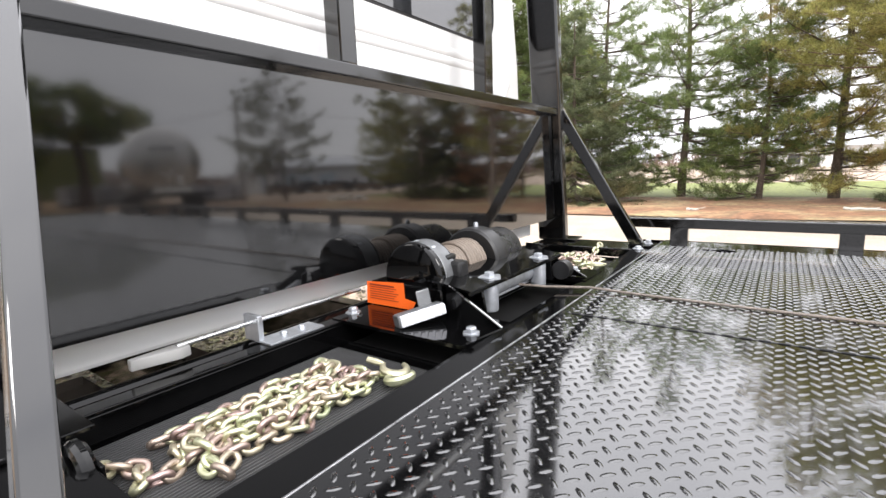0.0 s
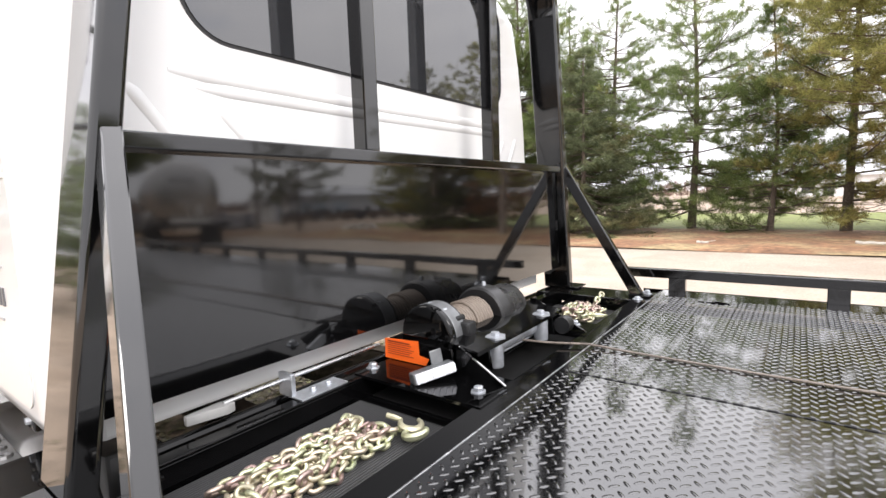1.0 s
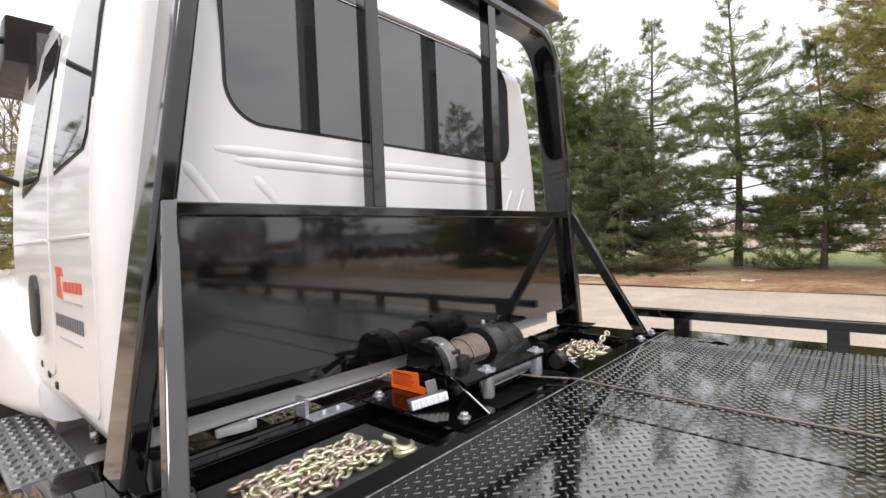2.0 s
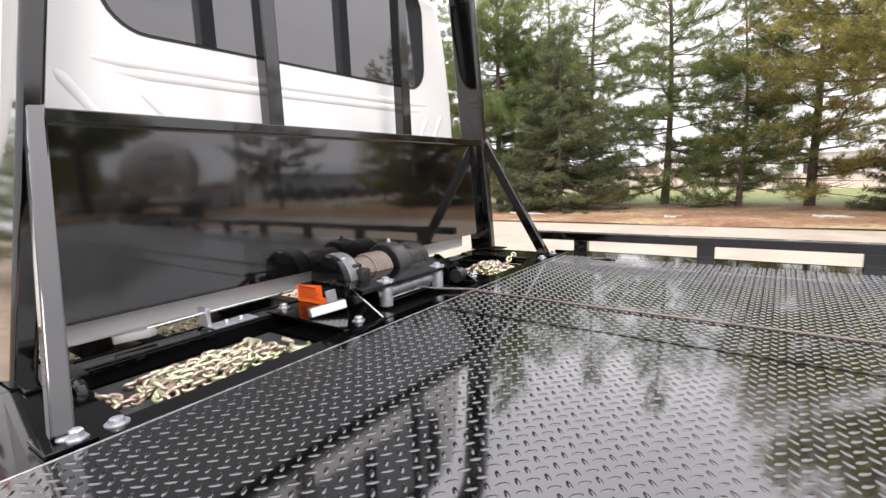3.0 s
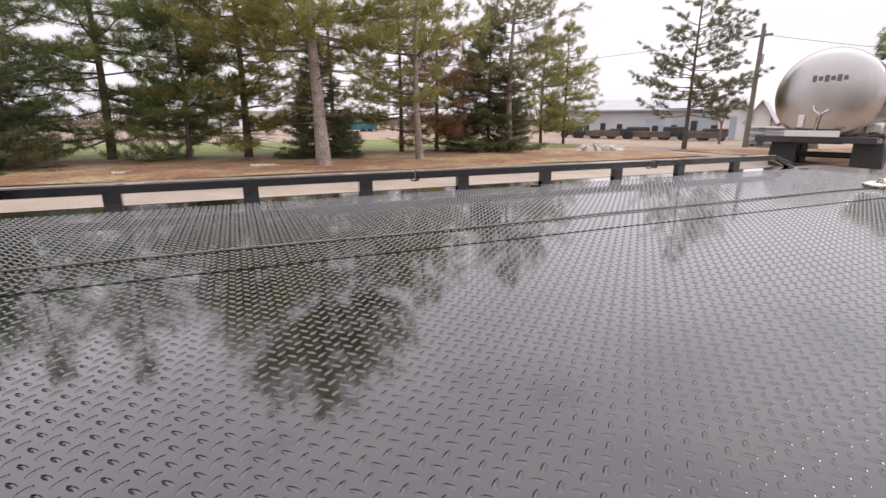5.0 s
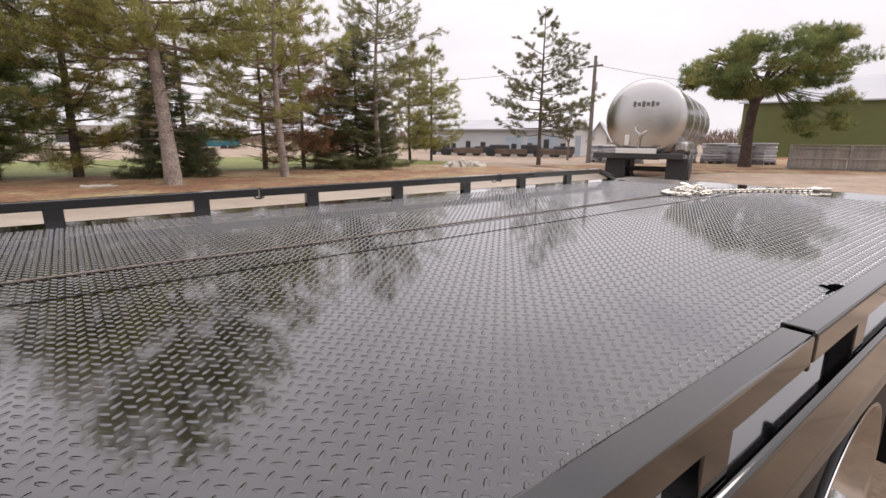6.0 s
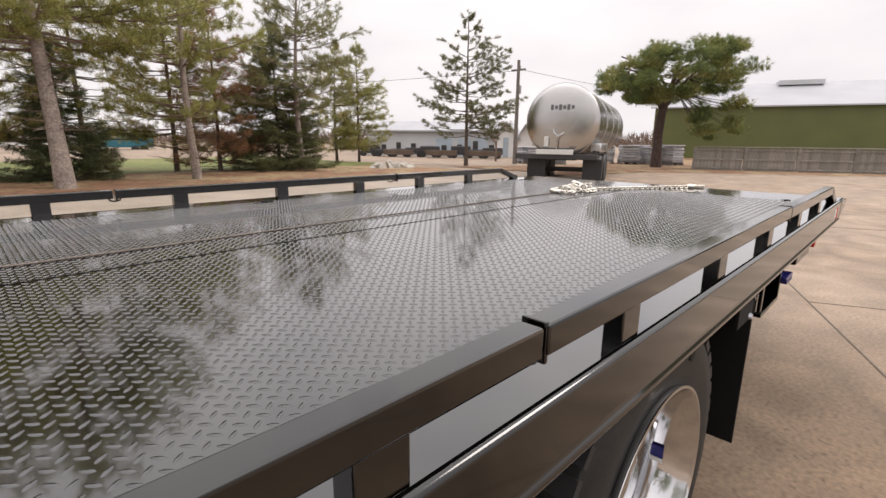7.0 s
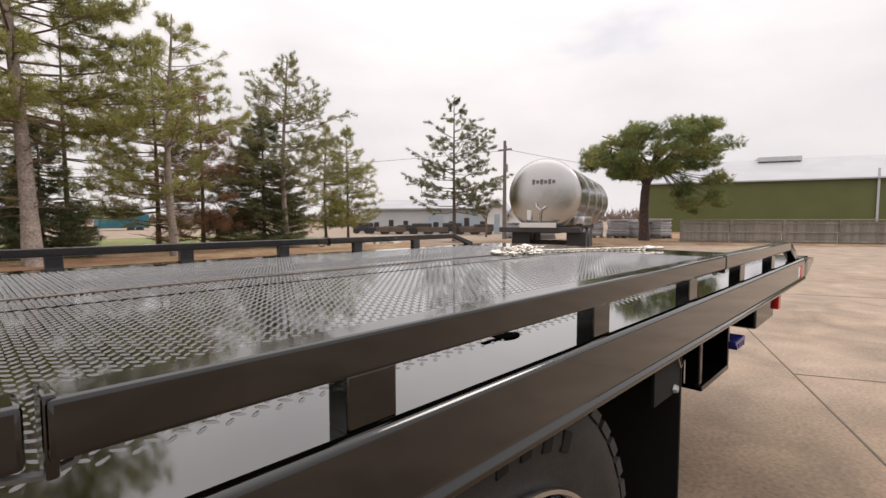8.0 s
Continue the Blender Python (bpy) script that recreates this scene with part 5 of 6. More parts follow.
def tree_of(name, label, x, y, trunk_pts, trunk_r, bark, limbs, crown, leaf, group):
    z = ground_height(x, y)
    owner = thing(name, label, "tree", group, at=(x, y, z))
    bm = B()
    tube(bm, trunk_pts, trunk_r, 12)
    part("trunk", bm, bark, owner, smooth=60)
    if limbs[1]:
        tagged(part("branchwork", mesh_np("branchwork", np.concatenate(limbs[0]), np.array(limbs[1]), bark if bark != "palebark" else "twig", True), "bark", owner), "bare limbs and twigs", kind="stuff")
    part("crown", mesh_np("crown", crown[0], crown[1], leaf), leaf, owner)
    for ob in owner.children:
        ob.matrix_parent_inverse = Matrix()
    return owner


def trunk_line(rng, h, lean, wob):
    pts, rx, ry = [], rng.uniform(-wob, wob), rng.uniform(-wob, wob)
    for k in range(9):
        f = k / 8
        pts.append((lean[0] * f * h + rx * math.sin(f * 4.1), lean[1] * f * h + ry * math.sin(f * 3.3), h * f - (0.15 if k == 0 else 0)))
    return pts


def along(pts, z):
    for a, b in zip(pts, pts[1:]):
        if a[2] <= z <= b[2]:
            f = (z - a[2]) / (b[2] - a[2])
            return np.array(a) + (np.array(b) - np.array(a)) * f
    return np.array(pts[-1])


def pine(name, label, x, y, h, r, crown_from, reach, leaf, seed, bark="bark", lean=(0, 0), whorl=0.42, tuft=(15, 0.19, 0.0115), density=1.0, shape=0.75, dead=0, up=0.25, wob=0.12, gap=0.0, inner=0.16):
    """A pine with whorls of limbs, side twigs, and tufts along their outer halves."""
    rng, rn = random.Random(seed), np.random.default_rng(seed)
    pts = trunk_line(rng, h, lean, wob)
    stout = 1.0 if bark == "palebark" else 0.8
    rad = [r * 1.25 * stout] + [r * stout * (1 - 0.85 * k / 8) for k in range(1, 9)]
    limbs, where, way = ([], []), [], []
    z = crown_from
    while z < h - 0.1:
        f = (z - crown_from) / (h - crown_from)
        size = reach * (math.sin(math.pi * min(1, (f * 0.85 + 0.22))) ** shape) * (1 - 0.55 * f)
        size = max(size, reach * (0.10 + 0.30 * (1 - f)))
        for k in range(rng.randint(4, 6) if f < 0.72 else rng.randint(2, 4)):
            if rng.random() < gap:
                continue
            a = rng.uniform(0, 2 * math.pi)
            ln = size * rng.uniform(0.65, 1.15)
            p0 = along(pts, z + rng.uniform(-0.1, 0.1))
            rise = up * ln * (0.3 + f) + rng.uniform(-0.16, 0.2) * ln
            p1 = p0 + np.array([math.cos(a) * ln, math.sin(a) * ln, rise])
            limb(*limbs, p0, p1, max(0.012, r * 0.22 * (1 - 0.6 * f)), 0.006, sag=-0.06 * ln)
            n = max(3, int(ln * 8.5 * density * (1 - 0.6 * max(0, 2 * f - 1))))
            for j in range(n):
                g = inner + (1 - inner) * (j + rng.random()) / n
                q = p0 + (p1 - p0) * g + np.array([0, 0, -0.06 * ln * math.sin(math.pi * g)])
                s = a + rng.choice((-1, 1)) * rng.uniform(0.5, 1.2)
                tl = rng.uniform(0.2, 0.62) * (1.15 - 0.5 * g) * min(1.0, ln)
                q1 = q + np.array([math.cos(s) * tl, math.sin(s) * tl, rng.uniform(-0.10, 0.26)])
                limb(*limbs, q, q1, 0.006, 0.003, n=3, parts=1)
                m = 3 if rng.random() < 0.6 else 4
                for i in range(m):
                    e = q + (q1 - q) * (0.25 + 0.75 * (i + 1) / m)
                    where.append(e)
                    d = (q1 - q) / (np.linalg.norm(q1 - q) + 1e-6)
                    way.append(d * 0.6 + np.array([0, 0, 0.45]))
        z += whorl * rng.uniform(0.7, 1.25) * (1 - 0.35 * f)
    for _ in range(2):
        where.append(along(pts, h) + np.array([rng.uniform(-0.1, 0.1), rng.uniform(-0.1, 0.1), rng.uniform(-0.3, 0.1)]))
        way.append(np.array([0, 0, 1.0]))
    for _ in range(dead):
        z = rng.uniform(crown_from * 0.35, crown_from * 1.1)
        a, ln = rng.uniform(0, 2 * math.pi), rng.uniform(0.4, 1.3)
        p0 = along(pts, z)
        p1 = p0 + np.array([math.cos(a) * ln, math.sin(a) * ln, rng.uniform(-0.15, 0.25) * ln])
        limb(*limbs, p0, p1, 0.014, 0.004, n=4)
        for _ in range(3):
            q = p0 + (p1 - p0) * rng.uniform(0.4, 0.95)
            limb(*limbs, q, q + np.array([rng.uniform(-0.3, 0.3), rng.uniform(-0.3, 0.3), rng.uniform(-0.1, 0.2)]), 0.006, 0.003, n=3, parts=1)
    crown = tufts(rn, np.array(where), np.array(way), tuft[0], tuft[1], tuft[2], 1.1)
    return tree_of(name, label, x, y, pts, rad, bark, limbs, crown, leaf, "pines along the lane")


def spruce(label, x, y, h, reach, leaf, seed, skirt=0.15, density=1.0):
    """A dense cone of drooping sprays down to the ground."""
    rng, rn = random.Random(seed), np.random.default_rng(seed)
    pts = trunk_line(rng, h, (0, 0), 0.03)
    rad = [h * 0.02] + [h * 0.016 * (1 - 0.9 * k / 8) for k in range(1, 9)]
    limbs, where, way = ([], []), [], []
    z = skirt
    while z < h - 0.05:
        f = z / h
        size = reach * (1 - f) ** 0.85 + 0.08
        for k in range(int(4 + 7 * (1 - f))):
            a = rng.uniform(0, 2 * math.pi)
            ln = size * rng.uniform(0.72, 1.12)
            p0 = along(pts, z)
            p1 = p0 + np.array([math.cos(a) * ln, math.sin(a) * ln, (0.10 - 0.32 * (1 - f)) * ln + 0.1 * ln])
            limb(*limbs, p0, p1, 0.02 * (1 - f) + 0.006, 0.005, sag=-0.10 * ln, n=4)
            n = max(4, int(ln * 10 * density))
            for j in range(n):
                g = 0.22 + 0.78 * (j + rng.random()) / n
                q = p0 + (p1 - p0) * g + np.array([0, 0, -0.10 * ln * math.sin(math.pi * g)])
                s = a + rng.choice((-1, 1)) * rng.uniform(0.3, 1.1)
                tl = 0.28 * ln * (1.1 - g) + 0.06
                for i in range(2):
                    e = q + np.array([math.cos(s), math.sin(s), -0.25]) * tl * (0.35 + 0.65 * i)
                    where.append(e)
                    way.append(np.array([math.cos(s) * 0.8, math.sin(s) * 0.8, -0.10]))
        z += 0.17 * rng.uniform(0.8, 1.2) * (1 if h > 5 else 0.85)
    crown = tufts(rn, np.array(where), np.array(way), 14, 0.16, 0.014, 0.6)
    return tree_of("spruce_tree", label, x, y, pts, rad, "bark", limbs, crown, leaf, "pines along the lane")


WHITE = "green white pine with soft open layers of needles"
TALL = "tall pine with a pale bare lower trunk"
pine("pine_tree", WHITE, -2.5, 17.6, 8.6, 0.14, 0.8, 3.1, "pine", 21, whorl=0.38, density=0.85, shape=0.6)
pine("pine_tree", WHITE, 0.0, 17.4, 8.8, 0.15, 0.7, 3.7, "pine", 22, whorl=0.38, density=0.8, shape=0.6)
pine("pine_tree", "low bushy green pine with branches to the ground", 2.15, 16.6, 6.4, 0.10, 0.15, 2.4, "pine", 23, whorl=0.30, density=1.0, shape=0.45)
pine("pine_tree", "thin yellowing pine with sparse needles", 3.85, 16.9, 10.4, 0.15, 0.8, 3.2, "yellowpine", 24, whorl=0.40, density=0.95, dead=20, shape=0.5)
spruce("small dark spruce with branches to the litter", 6.1, 15.9, 3.7, 1.4, "spruce", 25, density=1.1)
pine("pine_tree", TALL, 5.65, 13.2, 10.2, 0.175, 3.0, 3.4, "redpine", 26, bark="palebark", shape=0.4, lean=(-0.035, 0.14), dead=30, whorl=0.36, gap=0.05, density=1.15, inner=0.3, tuft=(20, 0.17, 0.0125))
pine("pine_tree", "slender green pine with thin dark trunk", 9.2, 17.3, 7.0, 0.10, 0.9, 2.4, "yellowpine", 27, whorl=0.38, dead=10, density=0.85, shape=0.5)
pine("pine_tree", TALL, 8.75, 14.1, 6.6, 0.115, 1.7, 2.4, "redpine", 28, bark="palebark", dead=16, whorl=0.40, gap=0.12, wob=0.2, density=0.7, inner=0.35, shape=0.4, tuft=(20, 0.17, 0.0125))
pine("larch_tree", "thin larch with rusty fading needles", 10.5, 17.0, 5.7, 0.09, 0.4, 2.0, "rust", 29, whorl=0.34, density=1.0, tuft=(11, 0.18, 0.012), dead=8)
spruce("dark dense spruce with branches to the ground", 12.6, 16.8, 5.2, 2.15, "darkspruce", 30, density=1.5)
pine("pine_tree", "tall open pine with pale trunk and clumped needles", 13.05, 15.9, 6.9, 0.115, 2.2, 2.7, "openpine", 31, bark="palebark", dead=18, whorl=0.32, gap=0.10, up=0.35, density=0.7, inner=0.35, shape=0.6, tuft=(20, 0.15, 0.0125), wob=0.2)
pine("pine_tree", "young pine with yellow green needles", 17.9, 21.0, 5.8, 0.09, 0.7, 2.0, "yellowpine", 32, whorl=0.36, density=0.8, shape=0.5)
pine("pine_tree", "young pine with yellow green needles", 18.7, 20.2, 5.6, 0.08, 0.7, 2.0, "redpine", 33, whorl=0.36, density=0.8, shape=0.5)
pine("pine_tree", "lone open pine with clumped needle tufts", 21.9, 15.7, 7.0, 0.12, 1.5, 2.7, "lonepine", 34, whorl=0.36, density=0.55, gap=0.12, up=0.4, inner=0.35, shape=0.5, tuft=(24, 0.15, 0.016))
spruce("large spruce with drooping olive green branches", -2.68, 14.9, 5.8, 2.25, "spruce", 35, density=1.3)
pine("pine_tree", WHITE, -5.6, 16.2, 10.1, 0.16, 0.5, 3.2, "pine", 36, whorl=0.30, density=1.5, shape=0.45, inner=0.10)
pine("pine_tree", WHITE, -4.4, 18.2, 8.3, 0.13, 0.6, 3.0, "pine", 38, whorl=0.34, density=1.2, shape=0.5)
pine("pine_tree", WHITE, -9.4, 17.5, 10.5, 0.16, 0.8, 3.2, "pine", 37, whorl=0.40, density=0.9, shape=0.6)
pine("pine_tree", WHITE, -13.5, 17.0, 11.0, 0.16, 0.8, 3.0, "pine", 39, whorl=0.5)
pine("pine_tree", "yellowing pine with brown inner needles", 7.2, 19.8, 7.6, 0.12, 1.2, 2.5, "yellowpine", 40, whorl=0.6, density=0.6, inner=0.3)
for px, py, ph, ps in ((-14, -2.2, 6.0, 76), (-15.5, -4.0, 6.5, 77), (-11, -7, 8, 71), (-15, -11, 9, 72), (-7, -13, 9, 73), (-19, -6, 9, 74), (-12, -16, 10, 75)):
    pine("pine_tree", "green pine on the far side of the lot", px, py, ph, 0.14, 0.8, 2.6, "pine", ps, whorl=0.55, density=0.8)


def spreading_pine():
    """A broad flat-topped pine: a short forked trunk, a few stout limbs and many flat pads of needles."""
    rng, rn = random.Random(50), np.random.default_rng(50)
    x, y = 32.5, 10.45
    pts = [(0, 0, -0.1), (0.02, 0.03, 0.9), (-0.03, 0.04, 1.9), (0.0, 0.0, 2.9), (0.12, -0.12, 3.6), (0.3, -0.3, 4.6), (0.5, -0.5, 5.8)]
    rad = [0.33, 0.27, 0.25, 0.24, 0.16, 0.11, 0.05]
    limbs, where, way, ends = ([], []), [], [], []
    for k in range(13):
        a = 2 * math.pi * k / 13 + rng.uniform(-0.2, 0.2)
        d = rng.uniform(1.6, 2.9)
        p0 = along(pts, rng.uniform(2.7, 4.6))
        p1 = np.array([math.cos(a) * d, math.sin(a) * d, rng.uniform(4.6, 6.2)])
        ends += limb(*limbs, p0, p1, 0.085, 0.035, sag=0.35, n=6, parts=5)[2:]

    def pad(c, wide, tall, n):
        near = min(ends, key=lambda e: np.linalg.norm(e - c) + 0.6 * max(0, e[2] - c[2]))
        limb(*limbs, near, c, 0.03, 0.010, sag=-0.12, n=4, parts=3)
        for j in range(n):
            o = rn.normal(0, 1, 3)
            o *= rng.random() ** 0.4 / np.linalg.norm(o)
            q = c + o * np.array([wide, wide, tall if o[2] > 0 else tall * 0.45])
            where.append(q)
            way.append(o * np.array([0.7, 0.7, 0.3]) + np.array([0, 0, 0.55]))
            if j % 7 == 0:
                limb(*limbs, c, q, 0.010, 0.004, n=3, parts=1)

    for k in range(88):
        o = rn.normal(0, 1, 3)
        o *= rng.uniform(0.35, 1.0) ** 0.45 / np.linalg.norm(o)
        c = np.array([0.15, -0.5, 4.75]) + o * np.array([3.9, 3.9, 2.1 if o[2] > 0 else 1.35])
        c[2] += 0.16 * (0.34 * c[0] - 0.94 * c[1])
        if c[2] < 3.9 and math.hypot(c[0], c[1]) < 1.5:
            c[2] += 1.6
        pad(c, rng.uniform(0.5, 0.9), rng.uniform(0.35, 0.55), 78)
    for k in range(15):
        a, d = rng.uniform(-1.75, -0.9), rng.uniform(1.8, 4.3)
        pad(np.array([math.cos(a) * d, math.sin(a) * d, rng.uniform(1.7, 3.6)]), rng.uniform(0.4, 0.65), rng.uniform(0.3, 0.45), 50)
    crown = tufts(rn, np.array(where), np.array(way), 14, 0.23, 0.024, 0.75)
    tree_of("spreading_pine", "broad flat-topped pine with dark forked trunk", x, y, pts, rad, "redbark", limbs, crown, "oldpine", "")


spreading_pine()


def bare_tree(x, y, h, seed, mat="twig"):
    rng = random.Random(seed)
    verts, faces = [], []

    def grow(p, d, ln, r, depth):
        q = p + d * ln
        limb(verts, faces, p, q, r, r * 0.6, n=5 if depth < 3 else 3, parts=2)
        if depth == 6:
            return
        for _ in range(3 if depth < 5 else 2):
            e = d + np.array([rng.uniform(-0.75, 0.75), rng.uniform(-0.75, 0.75), rng.uniform(-0.15, 0.45)])
            grow(p + (q - p) * rng.uniform(0.6, 1.0), e / np.linalg.norm(e), ln * rng.uniform(0.6, 0.8), r * 0.55, depth + 1)

    grow(np.array([0, 0, -0.1]), np.array([0, 0, 1.0]), h * 0.3, h * 0.018, 0)
    ob = new("bare_tree", mesh_np("bare_tree", np.concatenate(verts), np.array(faces), mat, True))
    ob.matrix_world = pose(x, y, ground_height(x, y))
    tagged(ob, "leafless tree with fine brown twigs", "tree", "bare trees")


bare_tree(-17.5, 2.6, 11, 60)
bare_tree(-21, 4.8, 10, 61)
bare_tree(-19, 0.4, 9, 62)
bare_tree(31, 21, 5, 63)
pine("pine_tree", "brown-tinged pine beyond the cab", -15.0, 1.4, 7.0, 0.15, 0.8, 2.2, "yellowpine", 64, whorl=0.5)
pine("pine_tree", "brown-tinged pine beyond the cab", -19.5, 1.9, 8.0, 0.15, 0.8, 2.4, "yellowpine", 65, whorl=0.5)

# ---- far things across the lot ----


def tanker():
    """A polished tank trailer seen from its rounded end."""
    cx, cy = 17.95, 8.05
    turn = math.degrees(math.atan2(10.38 - 7.29, 25.36 - 16.79))
    own = thing("tank_trailer", "polished stainless milk tank trailer parked on the lot", "trailer", at=(cx, cy, 0.1, 0, 0, turn))
    r, z = 1.16, 2.0
    prof = [(0.0, -0.16)] + [(r * math.sin(radians(a)), -0.16 + 0.16 * (1 - math.cos(radians(a)))) for a in (15, 30, 45, 60, 75, 88)] + [(r, 0.02)]
    part("end_cap", lathe(B(), prof, 56, (0, 0, z), "x"), "tank", own, "domed polished end", smooth=60)
    part("end_ring", lathe(B(), [(r, 0.0), (r + 0.018, 0.005), (r + 0.018, 0.05), (r, 0.055)], 56, (0, 0, z), "x"), "tank", own)
    part("barrel", lathe(B(), [(r - 0.005, 0.03), (r - 0.005, 9.0), (0.8, 9.3), (0.0, 9.35)], 56, (0, 0, z), "x"), "tank", own, smooth=60)
    for k in range(3):
        part("barrel_ring", lathe(B(), [(r, 2.2 + 2.2 * k), (r + 0.012, 2.21 + 2.2 * k), (r + 0.012, 2.27 + 2.2 * k), (r, 2.28 + 2.2 * k)], 48, (0, 0, z), "x"), "tank", own)
    part("bumper", box(B(), -0.25, 0.05, -1.2, 1.45, 0.78, 0.95, 0.02), "dark", own)
    part("bumper_plate", box(B(), -0.28, -0.24, -0.45, 0.75, 0.94, 1.10, 0.01), "lightgrey", own)
    for y in (-1.05, 0.75):
        part("mud_flap", box(B(), 0.0, 0.03, y - 0.28, y + 0.32, 0.12, 0.80), "rubber", own)
    for x in (0.9, 2.2):
        for y in (-0.95, 0.95):
            part("wheel", lathe(B(), [(0.25, -0.25), (0.45, -0.26), (0.5, -0.2), (0.5, 0.2), (0.45, 0.26), (0.25, 0.25)], 32, (x, y, 0.42)), "rubber", own)
    part("axle", tube(B(), [(0.9, -1, 0.42), (0.9, 1, 0.42)], 0.08, 10), "dark", own)
    part("valve_pipe", tube(B(), [(-0.19, 0.10, 1.12), (-0.22, 0.08, 1.35), (-0.24, 0.05, 1.5), (-0.22, -0.12, 1.62)], 0.035, 8), "steel", own)
    part("valve_pipe", tube(B(), [(-0.24, 0.05, 1.5), (-0.22, 0.20, 1.62), (-0.2, 0.22, 1.74)], 0.03, 8), "steel", own)
    part("valve_box", box(B(), -0.20, -0.12, 0.38, 0.52, 1.18, 1.50, 0.02), "lightgrey", own)
    part("frame_rail", box(B(), 0.0, 9.0, -0.5, 0.5, 0.75, 0.98, 0.02), "dark", own)
    part("side_cabinet", box(B(), 0.6, 2.6, -1.2, -0.8, 1.0, 1.3, 0.06), "steel", own)
    # owner's name on the end, as plain strokes
    for k in range(6):
        yy = 0.32 - 0.13 * k
        part("name_stroke", box(B(), -0.178 + 0.010 * abs(k - 2.5), -0.150 + 0.010 * abs(k - 2.5), yy - 0.05, yy + 0.045, 2.33 + 0.03 * (k % 2), 2.47 + 0.03 * ((k + 1) % 2), 0.01), "ink", own)
    part("end_light", box(B(), -0.12, -0.09, -0.52, -0.30, 1.16, 1.19), "ink", own)
    for ob in own.children:
        ob.matrix_parent_inverse = Matrix()


tanker()


def utility_pole(x, y, z0, z1):
    own = thing("utility_pole", "grey wooden utility pole with crossarm fittings", "pole", at=(x, y, 0))
    part("shaft", tube(B(), [(0, 0, -0.1), (0, 0, z1)], [0.14, 0.09], 12), "pole", own)
    part("transformer_arm", box(B(), -0.05, 0.05, -0.5, 0.5, z1 - 0.6, z1 - 0.5), "pole", own)
    part("insulator", lathe(B(), [(0.0, z1 - 0.3), (0.05, z1 - 0.3), (0.06, z1 - 0.5), (0.0, z1 - 0.5)], 10, (0.16, 0, 0), "z"), "grey", own)
    part("cable_box", box(B(), 0.09, 0.25, -0.09, 0.09, z1 - 1.9, z1 - 1.4, 0.02), "grey", own)
    for ob in own.children:
        ob.matrix_parent_inverse = Matrix()


utility_pole(28.45, 17.5, 0, 6.1)


def overhead_wire(a, b, sag):
    pts = [Vector(a).lerp(Vector(b), k / 16) - Vector((0, 0, sag * math.sin(math.pi * k / 16))) for k in range(17)]
    solid("overhead_wire", tube(B(), pts, 0.012, 5), "dark", "thin overhead wire strung from the pole", "wire", "overhead wires")


overhead_wire((28.45, 17.5, 5.6), (46, 12.5, 5.0), 0.3)
overhead_wire((28.45, 17.5, 5.5), (10, 60, 5.8), 0.6)


def house(name, label, x, y, turn, length, depth, wall_h, ridge_h, wall, roof, doors=(), windows=(), ribs=0.0, seed=0):
    """A plain gabled sheet building; local x along its length, the front at y = 0."""
    own = thing(name, label, "building", at=(x, y, -0.3, 0, 0, turn))
    w = part("wall", prism(B(), [(0, 0), (depth, 0), (depth, wall_h), (depth / 2, ridge_h - 0.05), (0, wall_h)], "x", 0, length), wall, own)
    for s in (0, 1):
        y0, y1 = (-0.35, depth / 2) if s == 0 else (depth / 2, depth + 0.35)
        z0, z1 = (wall_h - 0.35 * (ridge_h - wall_h) / (depth / 2), ridge_h) if s == 0 else (ridge_h, wall_h - 0.35 * (ridge_h - wall_h) / (depth / 2))
        part("roof", prism(B(), [(y0, z0), (y1, z1), (y1, z1 + 0.12), (y0, z0 + 0.12)], "x", -0.4, length + 0.4), roof, own)
    if ribs:
        bm = B()
        k = 0.3
        while k < length:
            box(bm, k, k + 0.05, -0.03, 0.005, 0, wall_h - 0.05)
            k += ribs
        part("cladding_ribs", bm, wall, own, smooth=0)
    for u, wd, ht, mat in doors:
        part("door", box(B(), u, u + wd, -0.06, 0.05, 0.0, ht, 0.02), mat, own)
    for u, v, wd, ht, mat in windows:
        p = part("window", box(B(), u, u + wd, -0.05, 0.05, v, v + ht, 0.02), mat, own)
    for ob in own.children:
        ob.matrix_parent_inverse = Matrix()
    return own


